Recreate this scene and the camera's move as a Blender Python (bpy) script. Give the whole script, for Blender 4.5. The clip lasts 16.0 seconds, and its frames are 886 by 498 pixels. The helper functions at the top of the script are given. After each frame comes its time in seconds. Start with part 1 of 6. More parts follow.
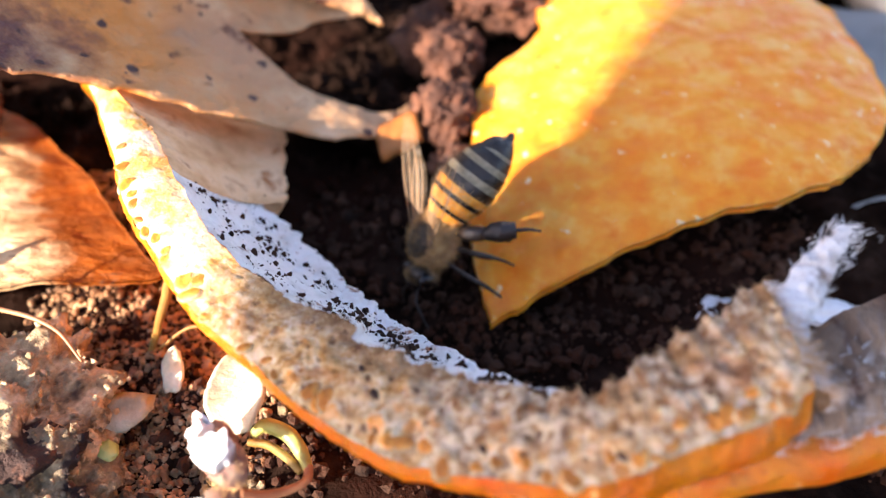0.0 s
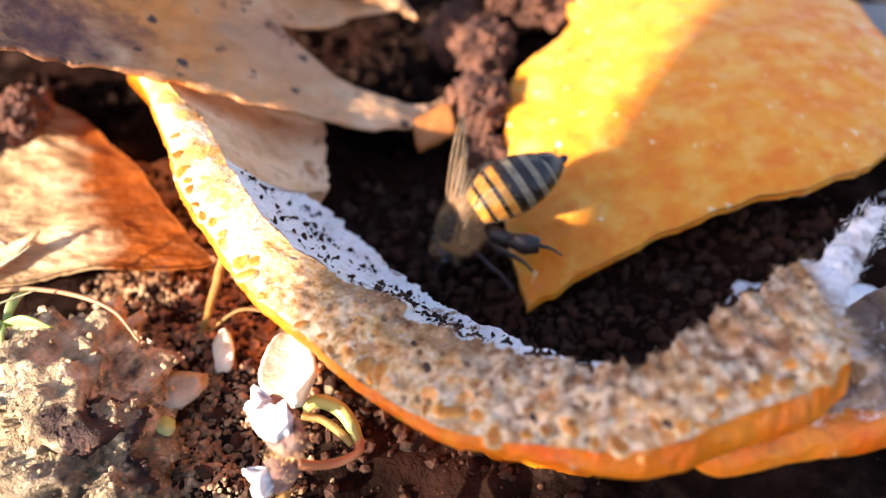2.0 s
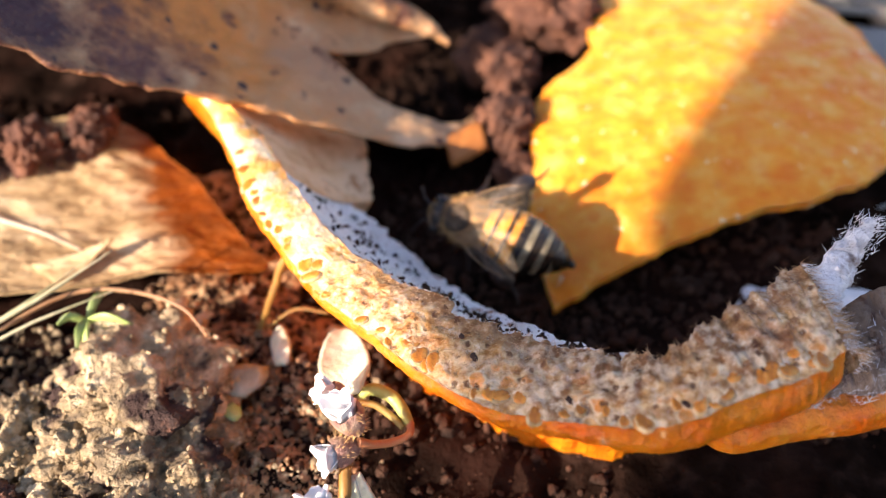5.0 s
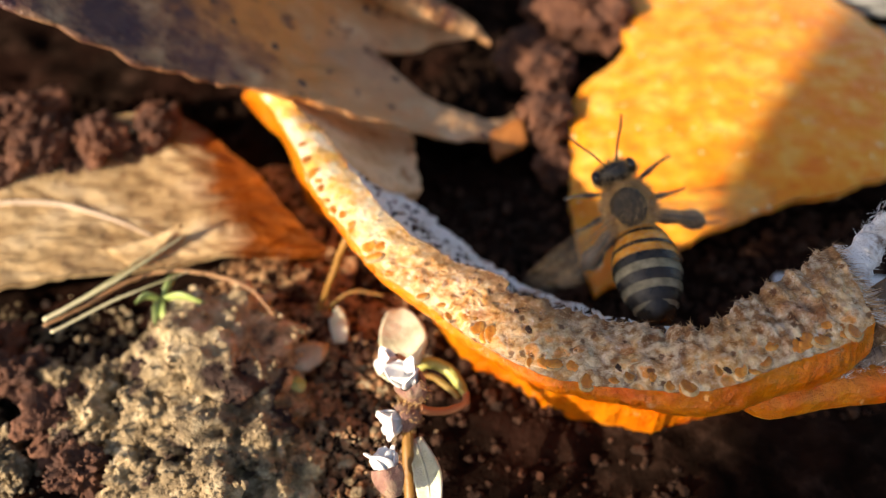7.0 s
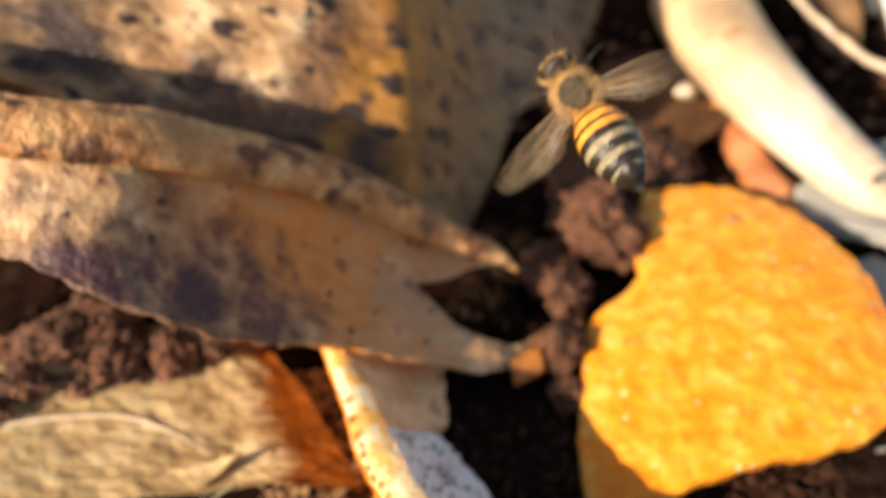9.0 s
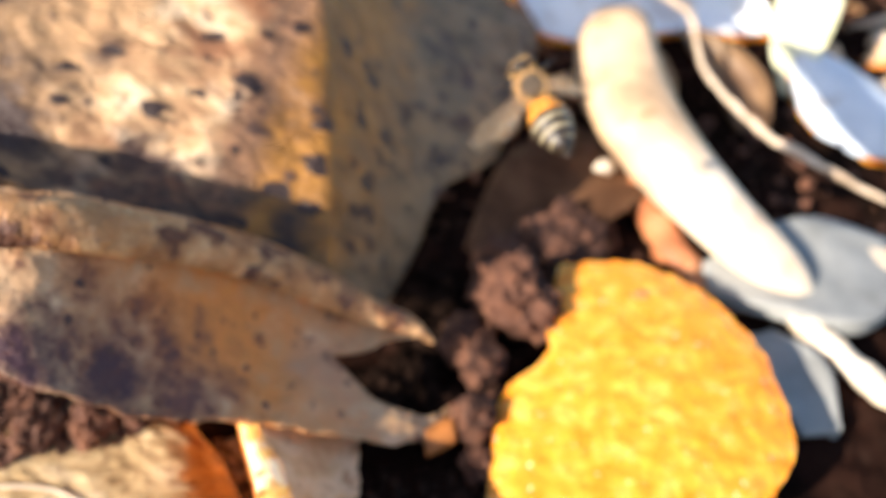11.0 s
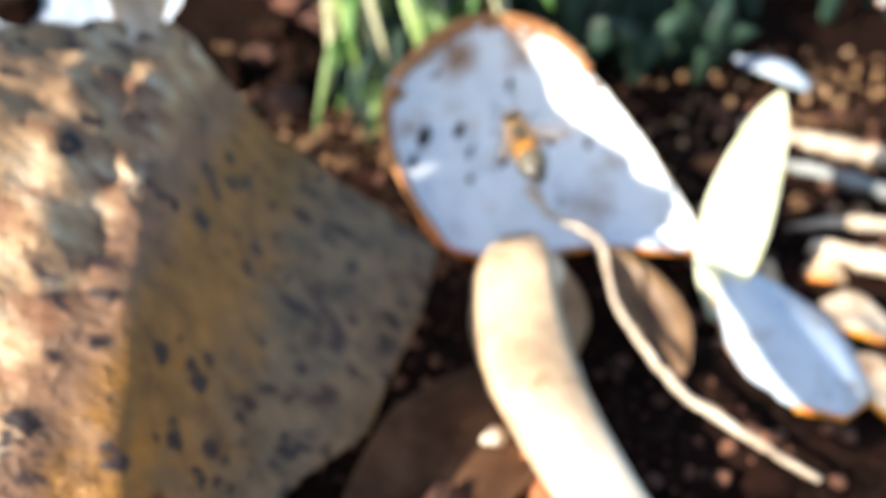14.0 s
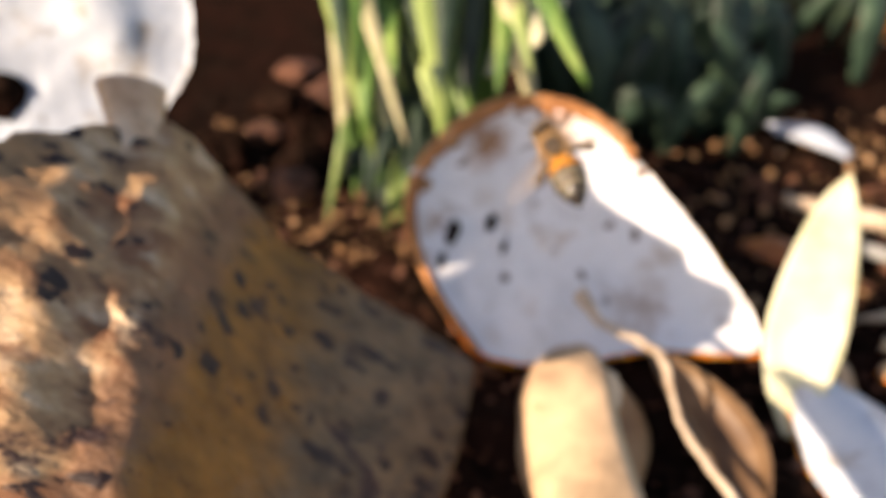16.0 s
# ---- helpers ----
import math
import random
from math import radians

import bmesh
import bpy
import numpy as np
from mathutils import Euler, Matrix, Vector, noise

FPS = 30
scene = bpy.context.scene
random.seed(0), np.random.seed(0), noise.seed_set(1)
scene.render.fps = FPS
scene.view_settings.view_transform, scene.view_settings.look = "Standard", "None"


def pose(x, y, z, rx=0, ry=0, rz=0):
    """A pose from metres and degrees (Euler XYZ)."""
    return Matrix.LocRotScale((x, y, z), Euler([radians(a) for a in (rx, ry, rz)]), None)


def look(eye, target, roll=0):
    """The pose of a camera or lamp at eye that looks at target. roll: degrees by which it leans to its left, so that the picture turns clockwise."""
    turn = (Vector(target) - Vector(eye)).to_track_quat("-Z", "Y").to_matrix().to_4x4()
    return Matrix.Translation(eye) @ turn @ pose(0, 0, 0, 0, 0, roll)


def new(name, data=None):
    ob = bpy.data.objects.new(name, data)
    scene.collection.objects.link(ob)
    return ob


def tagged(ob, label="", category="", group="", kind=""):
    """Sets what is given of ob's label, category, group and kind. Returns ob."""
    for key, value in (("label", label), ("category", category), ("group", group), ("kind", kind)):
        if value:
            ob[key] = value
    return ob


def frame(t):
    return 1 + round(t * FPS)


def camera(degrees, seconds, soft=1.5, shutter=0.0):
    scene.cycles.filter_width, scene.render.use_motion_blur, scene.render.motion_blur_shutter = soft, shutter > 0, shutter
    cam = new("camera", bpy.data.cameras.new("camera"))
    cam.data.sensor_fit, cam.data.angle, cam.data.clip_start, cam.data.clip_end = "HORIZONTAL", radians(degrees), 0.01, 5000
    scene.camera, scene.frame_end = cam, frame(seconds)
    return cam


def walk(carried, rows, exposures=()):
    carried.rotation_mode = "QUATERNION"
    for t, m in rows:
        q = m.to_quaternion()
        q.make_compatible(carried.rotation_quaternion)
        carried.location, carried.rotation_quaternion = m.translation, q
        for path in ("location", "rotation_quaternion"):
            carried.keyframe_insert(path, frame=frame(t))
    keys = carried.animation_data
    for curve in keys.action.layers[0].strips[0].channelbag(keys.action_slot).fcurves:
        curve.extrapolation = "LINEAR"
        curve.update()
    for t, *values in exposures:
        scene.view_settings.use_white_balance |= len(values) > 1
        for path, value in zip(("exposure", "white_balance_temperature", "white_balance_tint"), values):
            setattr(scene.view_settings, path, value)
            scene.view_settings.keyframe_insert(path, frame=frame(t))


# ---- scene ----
cam = camera(56.9, 16.0, 1.2, 0.5)
cam.data.dof.use_dof, cam.data.dof.focus_distance, cam.data.dof.aperture_fstop = True, 0.053, 25.0
# seconds, eye in metres, yaw, pitch and roll in degrees
PATH = [
    (0, -0.00038, 0.00004, 0.04411, -0.15, -47.02, 0.13),
    (0.5, -0.00101, 0.00040, 0.04380, 0.11, -46.80, -0.14),
    (1, -0.00173, -0.00107, 0.04355, 0.72, -46.99, -0.56),
    (1.5, -0.00238, -0.00185, 0.04524, 1.00, -47.01, -0.72),
    (2, -0.00231, -0.00220, 0.04499, 1.28, -47.06, -0.97),
    (2.5, -0.00107, -0.00245, 0.04571, 1.46, -47.09, -1.10),
    (3, -0.00180, -0.00297, 0.04622, 1.74, -46.91, -1.31),
    (3.5, -0.00231, -0.00371, 0.04756, 1.66, -46.79, -1.27),
    (6, -0.00569, -0.00895, 0.05010, 2.78, -46.01, -1.71),
    (6.5, -0.00606, -0.00994, 0.05089, 3.45, -46.08, -2.24),
    (7, -0.00730, -0.01136, 0.05166, 3.63, -45.88, -2.20),
    (7.5, -0.00639, -0.01089, 0.05215, 4.25, -46.38, -2.45),
    (8, -0.01170, -0.01068, 0.06226, 4.47, -45.25, -1.68),
    (8.5, -0.01242, -0.00531, 0.07340, 5.66, -45.88, -0.05),
    (9, -0.00860, -0.00270, 0.07641, 5.55, -44.73, -0.04),
    (9.2, -0.00844, -0.00375, 0.07966, 5.22, -43.82, 0.27),
    (11.3, -0.00221, -0.00200, 0.08461, 1.58, -40.90, 3.58),
    (11.5, -0.00161, -0.00050, 0.08684, 2.04, -39.92, 3.33),
    (12, -0.00401, 0.00300, 0.08925, 2.64, -38.62, 2.92),
    (12.5, -0.00429, 0.00868, 0.08535, 2.72, -38.21, 2.90),
    (13, -0.00323, 0.01696, 0.08159, 4.30, -38.46, 2.06),
    (13.5, -0.00311, 0.03000, 0.08201, 4.15, -38.24, 2.49),
    (14, 0.01419, 0.03122, 0.09735, 2.14, -36.56, 3.20),
    (14.5, 0.01373, 0.02394, 0.10784, 1.76, -34.89, 2.59),
    (15, 0.01093, 0.02735, 0.10926, 1.51, -33.89, 2.69),
    (15.5, 0.00799, 0.03913, 0.10476, 1.52, -33.73, 2.95),
    (16, 0.00619, 0.05161, 0.09590, 1.94, -33.40, 2.25),
]
EXPOSURES = [(0, 1.68, 6800, 25), (1.5, 1.62, 6700, 25), (3.5, 1.36, 6800, 25), (6, 0.85, 7000, 24), (7, 0.48, 7500, 17), (8, 0.28, 8100, 26), (8.5, 0.36, 8100, 24), (9.2, 0.55, 7600, 12), (11.5, 0.97, 6250, 14), (12.5, 0.96, 6050, 11), (14, 1.0, 6050, 8), (15, 0.66, 6900, 14), (16, 0.48, 7700, 22)]
VIEWS = [(t, pose(x, y, z, 90 + pitch, 0, yaw) @ pose(0, 0, 0, 0, 0, roll)) for t, x, y, z, yaw, pitch, roll in PATH]
walk(cam, VIEWS, EXPOSURES)

# ---- light ----
U = 0.00088          # plan unit in metres
SUN = Vector((-1.39, -1.05, 0.85)).normalized()
world = bpy.data.worlds.new("sky")
scene.world = world
world.use_nodes = True
sky = world.node_tree.nodes.new("ShaderNodeTexSky")
sky.sky_type, sky.sun_disc = "NISHITA", False
sky.sun_elevation, sky.sun_rotation = math.asin(SUN.z), math.atan2(SUN.x, SUN.y)
back = world.node_tree.nodes["Background"]
world.node_tree.links.new(sky.outputs[0], back.inputs[0])
back.inputs[1].default_value = 0.135
sun = new("sun", bpy.data.lights.new("sun", "SUN"))
sun.data.energy, sun.data.angle, sun.data.color = 6.2, radians(0.53), (1.0, 0.90, 0.75)
sun.matrix_basis = look(SUN, (0, 0, 0))


# ---- materials ----
def material(name, colours, scale=300.0, rough=0.6, bump=0.3, detail=6.0, spots=None, spot_scale=250.0, spot_size=0.3, stretch=(1, 1, 1),
             second=None, second_scale=60.0, second_cut=(0.45, 0.6), sss=0.0, sss_radius=(0.002, 0.001, 0.0005), alpha=1.0, bump_scale=None, sheen=0.0, spec=0.5, random_hue=0.0, translucent=0.0, toward=(), patch=(), blots=None, dimples=None, spot_warp=1.5):
    """A grained surface: a ramp of colours over fine noise, large patches of a second colour, and round dark spots."""
    m = bpy.data.materials.new(name)
    m.use_nodes = True
    nodes, links = m.node_tree.nodes, m.node_tree.links
    bsdf = nodes["Principled BSDF"]
    co = nodes.new("ShaderNodeTexCoord")
    mapping = nodes.new("ShaderNodeMapping")
    mapping.inputs["Scale"].default_value = stretch
    links.new(co.outputs["Object"], mapping.inputs[0])

    def noise_at(s, d=detail, rough_=0.6):
        n = nodes.new("ShaderNodeTexNoise")
        n.inputs["Scale"].default_value, n.inputs["Detail"].default_value, n.inputs["Roughness"].default_value = s, d, rough_
        links.new(mapping.outputs[0], n.inputs["Vector"])
        return n.outputs["Fac"]

    def mixed(fac, a, b):
        x = nodes.new("ShaderNodeMix")
        x.data_type = "RGBA"
        for socket, v in ((x.inputs[0], fac), (x.inputs[6], a), (x.inputs[7], b)):
            if isinstance(v, (tuple, list)):
                socket.default_value = (*v, 1)
            elif isinstance(v, float):
                socket.default_value = v
            else:
                links.new(v, socket)
        return x.outputs[2]

    def step(value, low, high):
        r = nodes.new("ShaderNodeMapRange")
        r.inputs[1].default_value, r.inputs[2].default_value = low, high
        links.new(value, r.inputs[0])
        return r.outputs[0]

    ramp = nodes.new("ShaderNodeValToRGB")
    while len(ramp.color_ramp.elements) < len(colours):
        ramp.color_ramp.elements.new(0.5)
    for i, (e, c) in enumerate(zip(ramp.color_ramp.elements, colours)):
        e.position, e.color = 0.28 + 0.44 * i / max(1, len(colours) - 1), (*c, 1)
    fine = noise_at(scale)
    links.new(fine, ramp.inputs[0])
    colour = ramp.outputs[0]
    if second:
        colour = mixed(step(noise_at(second_scale, 4.0), *second_cut), colour, second)
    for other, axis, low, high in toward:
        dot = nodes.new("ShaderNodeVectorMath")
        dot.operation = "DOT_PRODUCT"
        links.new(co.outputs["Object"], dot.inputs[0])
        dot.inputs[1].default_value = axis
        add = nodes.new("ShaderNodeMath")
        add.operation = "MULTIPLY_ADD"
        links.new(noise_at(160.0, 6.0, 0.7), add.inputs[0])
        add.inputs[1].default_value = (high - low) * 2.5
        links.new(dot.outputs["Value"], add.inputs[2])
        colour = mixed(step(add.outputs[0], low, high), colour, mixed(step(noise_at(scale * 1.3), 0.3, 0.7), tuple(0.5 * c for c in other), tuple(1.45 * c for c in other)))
    for other, centre, radius in patch:
        gap = nodes.new("ShaderNodeVectorMath")
        gap.operation = "DISTANCE"
        links.new(co.outputs["Object"], gap.inputs[0])
        gap.inputs[1].default_value = [c * U for c in centre]
        add = nodes.new("ShaderNodeMath")
        add.operation = "MULTIPLY_ADD"
        links.new(noise_at(190.0, 6.0, 0.65), add.inputs[0])
        add.inputs[1].default_value = radius * U * 3.2
        links.new(gap.outputs["Value"], add.inputs[2])
        colour = mixed(step(add.outputs[0], radius * U * 2.7, radius * U * 1.75), colour, other)
    if blots:
        other, blot_scale, low, high = blots
        colour = mixed(step(noise_at(blot_scale, 5.0, 0.65), low, high), colour, other)
    if spots:
        warp = nodes.new("ShaderNodeTexNoise")
        warp.inputs["Scale"].default_value, warp.inputs["Detail"].default_value = spot_scale * 1.7, 3.0
        links.new(mapping.outputs[0], warp.inputs["Vector"])
        shift = nodes.new("ShaderNodeVectorMath")
        shift.operation = "MULTIPLY_ADD"
        links.new(warp.outputs["Color"], shift.inputs[0])
        shift.inputs[1].default_value = (spot_warp / spot_scale,) * 3
        links.new(mapping.outputs[0], shift.inputs[2])
        v = nodes.new("ShaderNodeTexVoronoi")
        v.inputs["Scale"].default_value = spot_scale
        links.new(shift.outputs[0], v.inputs["Vector"])
        sep = nodes.new("ShaderNodeSeparateColor")
        links.new(v.outputs["Color"], sep.inputs[0])
        size = nodes.new("ShaderNodeMath")
        size.operation = "POWER"
        links.new(sep.outputs[0], size.inputs[0])
        size.inputs[1].default_value = 2.2
        less = nodes.new("ShaderNodeMath")
        less.operation = "MULTIPLY_ADD"
        links.new(size.outputs[0], less.inputs[0])
        less.inputs[1].default_value = spot_size * 1.5
        minus = nodes.new("ShaderNodeMath")
        minus.operation = "MULTIPLY"
        links.new(v.outputs["Distance"], minus.inputs[0])
        minus.inputs[1].default_value = -1.0
        links.new(minus.outputs[0], less.inputs[2])
        colour = mixed(step(less.outputs[0], 0.0, 0.09), colour, spots)
    if random_hue:
        info = nodes.new("ShaderNodeObjectInfo")
        bright = nodes.new("ShaderNodeHueSaturation")
        links.new(colour, bright.inputs["Color"])
        v = nodes.new("ShaderNodeMapRange")
        v.inputs[3].default_value, v.inputs[4].default_value = 1 - random_hue, 1 + random_hue
        links.new(info.outputs["Random"], v.inputs[0])
        links.new(v.outputs[0], bright.inputs["Value"])
        colour = bright.outputs[0]
    links.new(colour, bsdf.inputs["Base Color"])
    bsdf.inputs["Roughness"].default_value = rough
    bsdf.inputs["Specular IOR Level"].default_value = spec
    bsdf.inputs["Alpha"].default_value = alpha
    bsdf.inputs["Sheen Weight"].default_value = sheen
    if sss:
        bsdf.inputs["Subsurface Weight"].default_value = sss
        bsdf.inputs["Subsurface Radius"].default_value = sss_radius
        bsdf.inputs["Subsurface Scale"].default_value = 1.0
    if bump:
        b = nodes.new("ShaderNodeBump")
        b.inputs["Strength"].default_value, b.inputs["Distance"].default_value = bump, 0.0006
        relief = noise_at(bump_scale or scale * 2)
        if dimples:
            v = nodes.new("ShaderNodeTexVoronoi")
            v.feature = "SMOOTH_F1"
            v.inputs["Scale"].default_value = dimples
            links.new(mapping.outputs[0], v.inputs["Vector"])
            add = nodes.new("ShaderNodeMath")
            add.operation = "MULTIPLY_ADD"
            links.new(v.outputs["Distance"], add.inputs[0])
            add.inputs[1].default_value = 1.3
            links.new(relief, add.inputs[2])
            relief = add.outputs[0]
        links.new(relief, b.inputs["Height"])
        links.new(b.outputs[0], bsdf.inputs["Normal"])
    if translucent:
        t = nodes.new("ShaderNodeBsdfTranslucent")
        links.new(colour, t.inputs[0])
        mix = nodes.new("ShaderNodeMixShader")
        mix.inputs[0].default_value = translucent
        links.new(bsdf.outputs[0], mix.inputs[1])
        links.new(t.outputs[0], mix.inputs[2])
        links.new(mix.outputs[0], nodes["Material Output"].inputs[0])
    return m


# near-black: shade among the litter is put into this soil colour
SOIL = material("crumbly soil darkened for shade", [(0.003, 0.002, 0.0016), (0.012, 0.007, 0.005), (0.042, 0.024, 0.017)], 350, 0.9, 1.0, second=(0.022, 0.010, 0.007), second_scale=70, spec=0.0)
CLOD = material("red-brown soil clod", [(0.024, 0.008, 0.004), (0.101, 0.038, 0.019), (0.237, 0.101, 0.051)], 420, 0.85, 0.9, random_hue=0.25)
# pale ramp and dark patches put sunlit grains and shadowed gaps into the colour
GREYSOIL = material("dry grey-brown soil, painted sun and gaps", [(0.035, 0.023, 0.013), (0.41, 0.30, 0.16), (0.82, 0.68, 0.44)], 520, 0.8, 1.4, random_hue=0.35, bump_scale=1300, second=(0.035, 0.014, 0.008), second_scale=170, second_cut=(0.53, 0.60), blots=((0.15, 0.06, 0.03), 120, 0.64, 0.70))
SKIN = material("orange peel skin", [(0.97, 0.215, 0.010), (1.0, 0.345, 0.032), (1.0, 0.48, 0.11)], 330, 0.30, 0.42, spec=0.3, sss=0.3, sss_radius=(0.004, 0.0015, 0.0003), dimples=620, spots=(1.0, 0.68, 0.42), spot_scale=760, spot_size=0.20, second=(0.96, 0.23, 0.012), second_scale=430, second_cut=(0.50, 0.70), detail=4.0)
CUTEND = material("brown torn pith", [(0.14, 0.055, 0.02), (0.42, 0.22, 0.09), (0.66, 0.46, 0.28)], 1100, 0.8, 1.0)


def rim_material():
    """Torn rim of the peel: a spongy, fibrous cut with oil glands at the outer side and brown fuzz at the inner side."""
    m = material("torn rim of the peel", [(0.20, 0.062, 0.014), (0.56, 0.25, 0.065), (0.76, 0.50, 0.25), (0.92, 0.80, 0.60)], 1500, 0.75, 0.0, detail=8.0, sss=0.25, sss_radius=(0.0016, 0.0008, 0.0003), spec=0.3)
    nodes, links = m.node_tree.nodes, m.node_tree.links
    bsdf = nodes["Principled BSDF"]
    co = nodes.new("ShaderNodeTexCoord").outputs["Object"]
    base = bsdf.inputs["Base Color"].links[0].from_socket

    def value(name):
        a = nodes.new("ShaderNodeAttribute")
        a.attribute_name = name
        return a.outputs["Fac"]

    def noisy(scale, detail=4.0, rough=0.55):
        n = nodes.new("ShaderNodeTexNoise")
        n.inputs["Scale"].default_value, n.inputs["Detail"].default_value, n.inputs["Roughness"].default_value = scale, detail, rough
        links.new(co, n.inputs["Vector"])
        return n.outputs["Fac"]

    def calc(op, a, b=0.0, c=0.0):
        x = nodes.new("ShaderNodeMath")
        x.operation = op
        for i, v in enumerate((a, b, c)):
            if isinstance(v, (int, float)):
                x.inputs[i].default_value = v
            else:
                links.new(v, x.inputs[i])
        return x.outputs[0]

    def ramped(v, low, high, top=1.0):
        r = nodes.new("ShaderNodeMapRange")
        r.inputs[1].default_value, r.inputs[2].default_value, r.inputs[4].default_value = low, high, top
        links.new(v, r.inputs[0])
        return r.outputs[0]

    def blend(fac, a, b):
        x = nodes.new("ShaderNodeMix")
        x.data_type = "RGBA"
        links.new(fac, x.inputs[0])
        for socket, v in ((x.inputs[6], a), (x.inputs[7], b)):
            if isinstance(v, tuple):
                socket.default_value = (*v, 1)
            else:
                links.new(v, socket)
        return x.outputs[2]

    def cells(scale):
        v = nodes.new("ShaderNodeTexVoronoi")
        v.inputs["Scale"].default_value = scale
        warp = nodes.new("ShaderNodeVectorMath")
        warp.operation = "MULTIPLY_ADD"
        n = nodes.new("ShaderNodeTexNoise")
        n.inputs["Scale"].default_value = scale * 1.4
        links.new(co, n.inputs["Vector"])
        links.new(n.outputs["Color"], warp.inputs[0])
        warp.inputs[1].default_value = (0.8 / scale,) * 3
        links.new(co, warp.inputs[2])
        links.new(warp.outputs[0], v.inputs["Vector"])
        split = nodes.new("ShaderNodeSeparateColor")
        links.new(v.outputs["Color"], split.inputs[0])
        return v.outputs["Distance"], split.outputs

    across, along = calc("MULTIPLY_ADD", noisy(380), 0.5, calc("SUBTRACT", value("across"), 0.25)), value("along")
    colour = blend(ramped(noisy(260, 8.0, 0.7), 0.50, 0.64, 0.7), base, blend(ramped(noisy(2300, 4.0), 0.42, 0.58), (0.50, 0.29, 0.13), (0.92, 0.82, 0.66)))
    colour = blend(calc("MULTIPLY", ramped(noisy(290, 6.0), 0.54, 0.63, 0.8), ramped(along, 0.25, 0.5)), colour, blend(ramped(noisy(900), 0.45, 0.55), (0.20, 0.06, 0.02), (0.48, 0.20, 0.08)))
    colour = blend(ramped(noisy(230, 5.0), 0.62, 0.67, 0.8), colour, (0.13, 0.075, 0.065))
    # rows of oil glands under the skin
    far, tint = cells(780)
    inside = calc("MULTIPLY", ramped(across, 0.46, 0.34), ramped(tint[0], 0.25, 0.30))
    gland = calc("MULTIPLY", ramped(far, 0.50, 0.36, 0.6), inside)
    colour = blend(gland, colour, blend(ramped(tint[1], 0.45, 0.75), (0.98, 0.30, 0.012), (0.90, 0.44, 0.11)))
    wall = calc("MULTIPLY", calc("MULTIPLY", ramped(far, 0.34, 0.44), ramped(far, 0.58, 0.48)), inside)
    colour = blend(calc("MULTIPLY", wall, 0.7), colour, (0.90, 0.66, 0.40))
    # sunlit end: cream over orange, the sun's glare put into the colour
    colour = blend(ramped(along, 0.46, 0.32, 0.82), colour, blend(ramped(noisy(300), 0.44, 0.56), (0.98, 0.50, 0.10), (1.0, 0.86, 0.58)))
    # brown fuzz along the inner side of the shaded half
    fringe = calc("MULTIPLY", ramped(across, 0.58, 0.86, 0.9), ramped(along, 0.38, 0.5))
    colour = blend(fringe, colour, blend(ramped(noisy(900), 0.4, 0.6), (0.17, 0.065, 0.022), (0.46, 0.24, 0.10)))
    # brown and tan fibres, more of them toward the torn end
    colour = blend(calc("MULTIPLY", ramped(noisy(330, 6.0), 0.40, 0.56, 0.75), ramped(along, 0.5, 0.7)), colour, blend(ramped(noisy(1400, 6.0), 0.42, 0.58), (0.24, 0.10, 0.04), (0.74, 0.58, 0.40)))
    # pores and soil flecks; pores fade along the sunlit end to keep its painted glare
    deep, kind = cells(1500)
    pore = calc("MULTIPLY", ramped(deep, 0.42, 0.24), ramped(kind[0], 0.72, 0.76))
    colour = blend(calc("MULTIPLY", pore, ramped(along, 0.2, 0.5, 0.85)), colour, (0.14, 0.05, 0.02))
    colour = blend(ramped(noisy(1300, 6.0, 0.7), 0.63, 0.70, 0.75), colour, (0.26, 0.10, 0.035))
    colour = blend(ramped(noisy(900, 10.0, 0.8), 0.55, 0.66, 0.6), colour, (0.90, 0.80, 0.64))
    links.new(colour, bsdf.inputs["Base Color"])
    height = calc("MULTIPLY_ADD", gland, 0.22, calc("MULTIPLY_ADD", pore, -0.7, calc("ADD", noisy(2400, 8.0, 0.7), calc("MULTIPLY", noisy(5200, 4.0), 0.5))))
    b = nodes.new("ShaderNodeBump")
    b.inputs["Strength"].default_value, b.inputs["Distance"].default_value = 0.5, 0.0003
    links.new(height, b.inputs["Height"])
    links.new(b.outputs[0], bsdf.inputs["Normal"])
    return m


CUT = rim_material()
PITH = material("white pith with soil specks", [(0.60, 0.57, 0.53), (0.82, 0.81, 0.80), (0.89, 0.88, 0.87)], 500, 0.7, 0.9, spots=(0.05, 0.028, 0.018), spot_scale=2000, spot_size=0.20, blots=((0.30, 0.13, 0.06), 210, 0.61, 0.66), sss=0.1)
CLEANPITH = material("pale white pith", [(0.62, 0.62, 0.62), (0.80, 0.81, 0.83), (0.86, 0.86, 0.87)], 120, 0.55, 0.4, spots=(0.10, 0.055, 0.035), spot_scale=220, spot_size=0.24, blots=((0.52, 0.42, 0.33), 110, 0.58, 0.70))
HORN = material("white fibrous pith", [(0.52, 0.44, 0.38), (0.80, 0.79, 0.80), (0.88, 0.88, 0.89)], 600, 0.8, 1.0, second=(0.20, 0.10, 0.055), second_scale=330, second_cut=(0.58, 0.68))
RIM = material("brown dried peel rim", [(0.16, 0.06, 0.02), (0.42, 0.17, 0.05), (0.55, 0.28, 0.12)], 220, 0.6, 0.6)
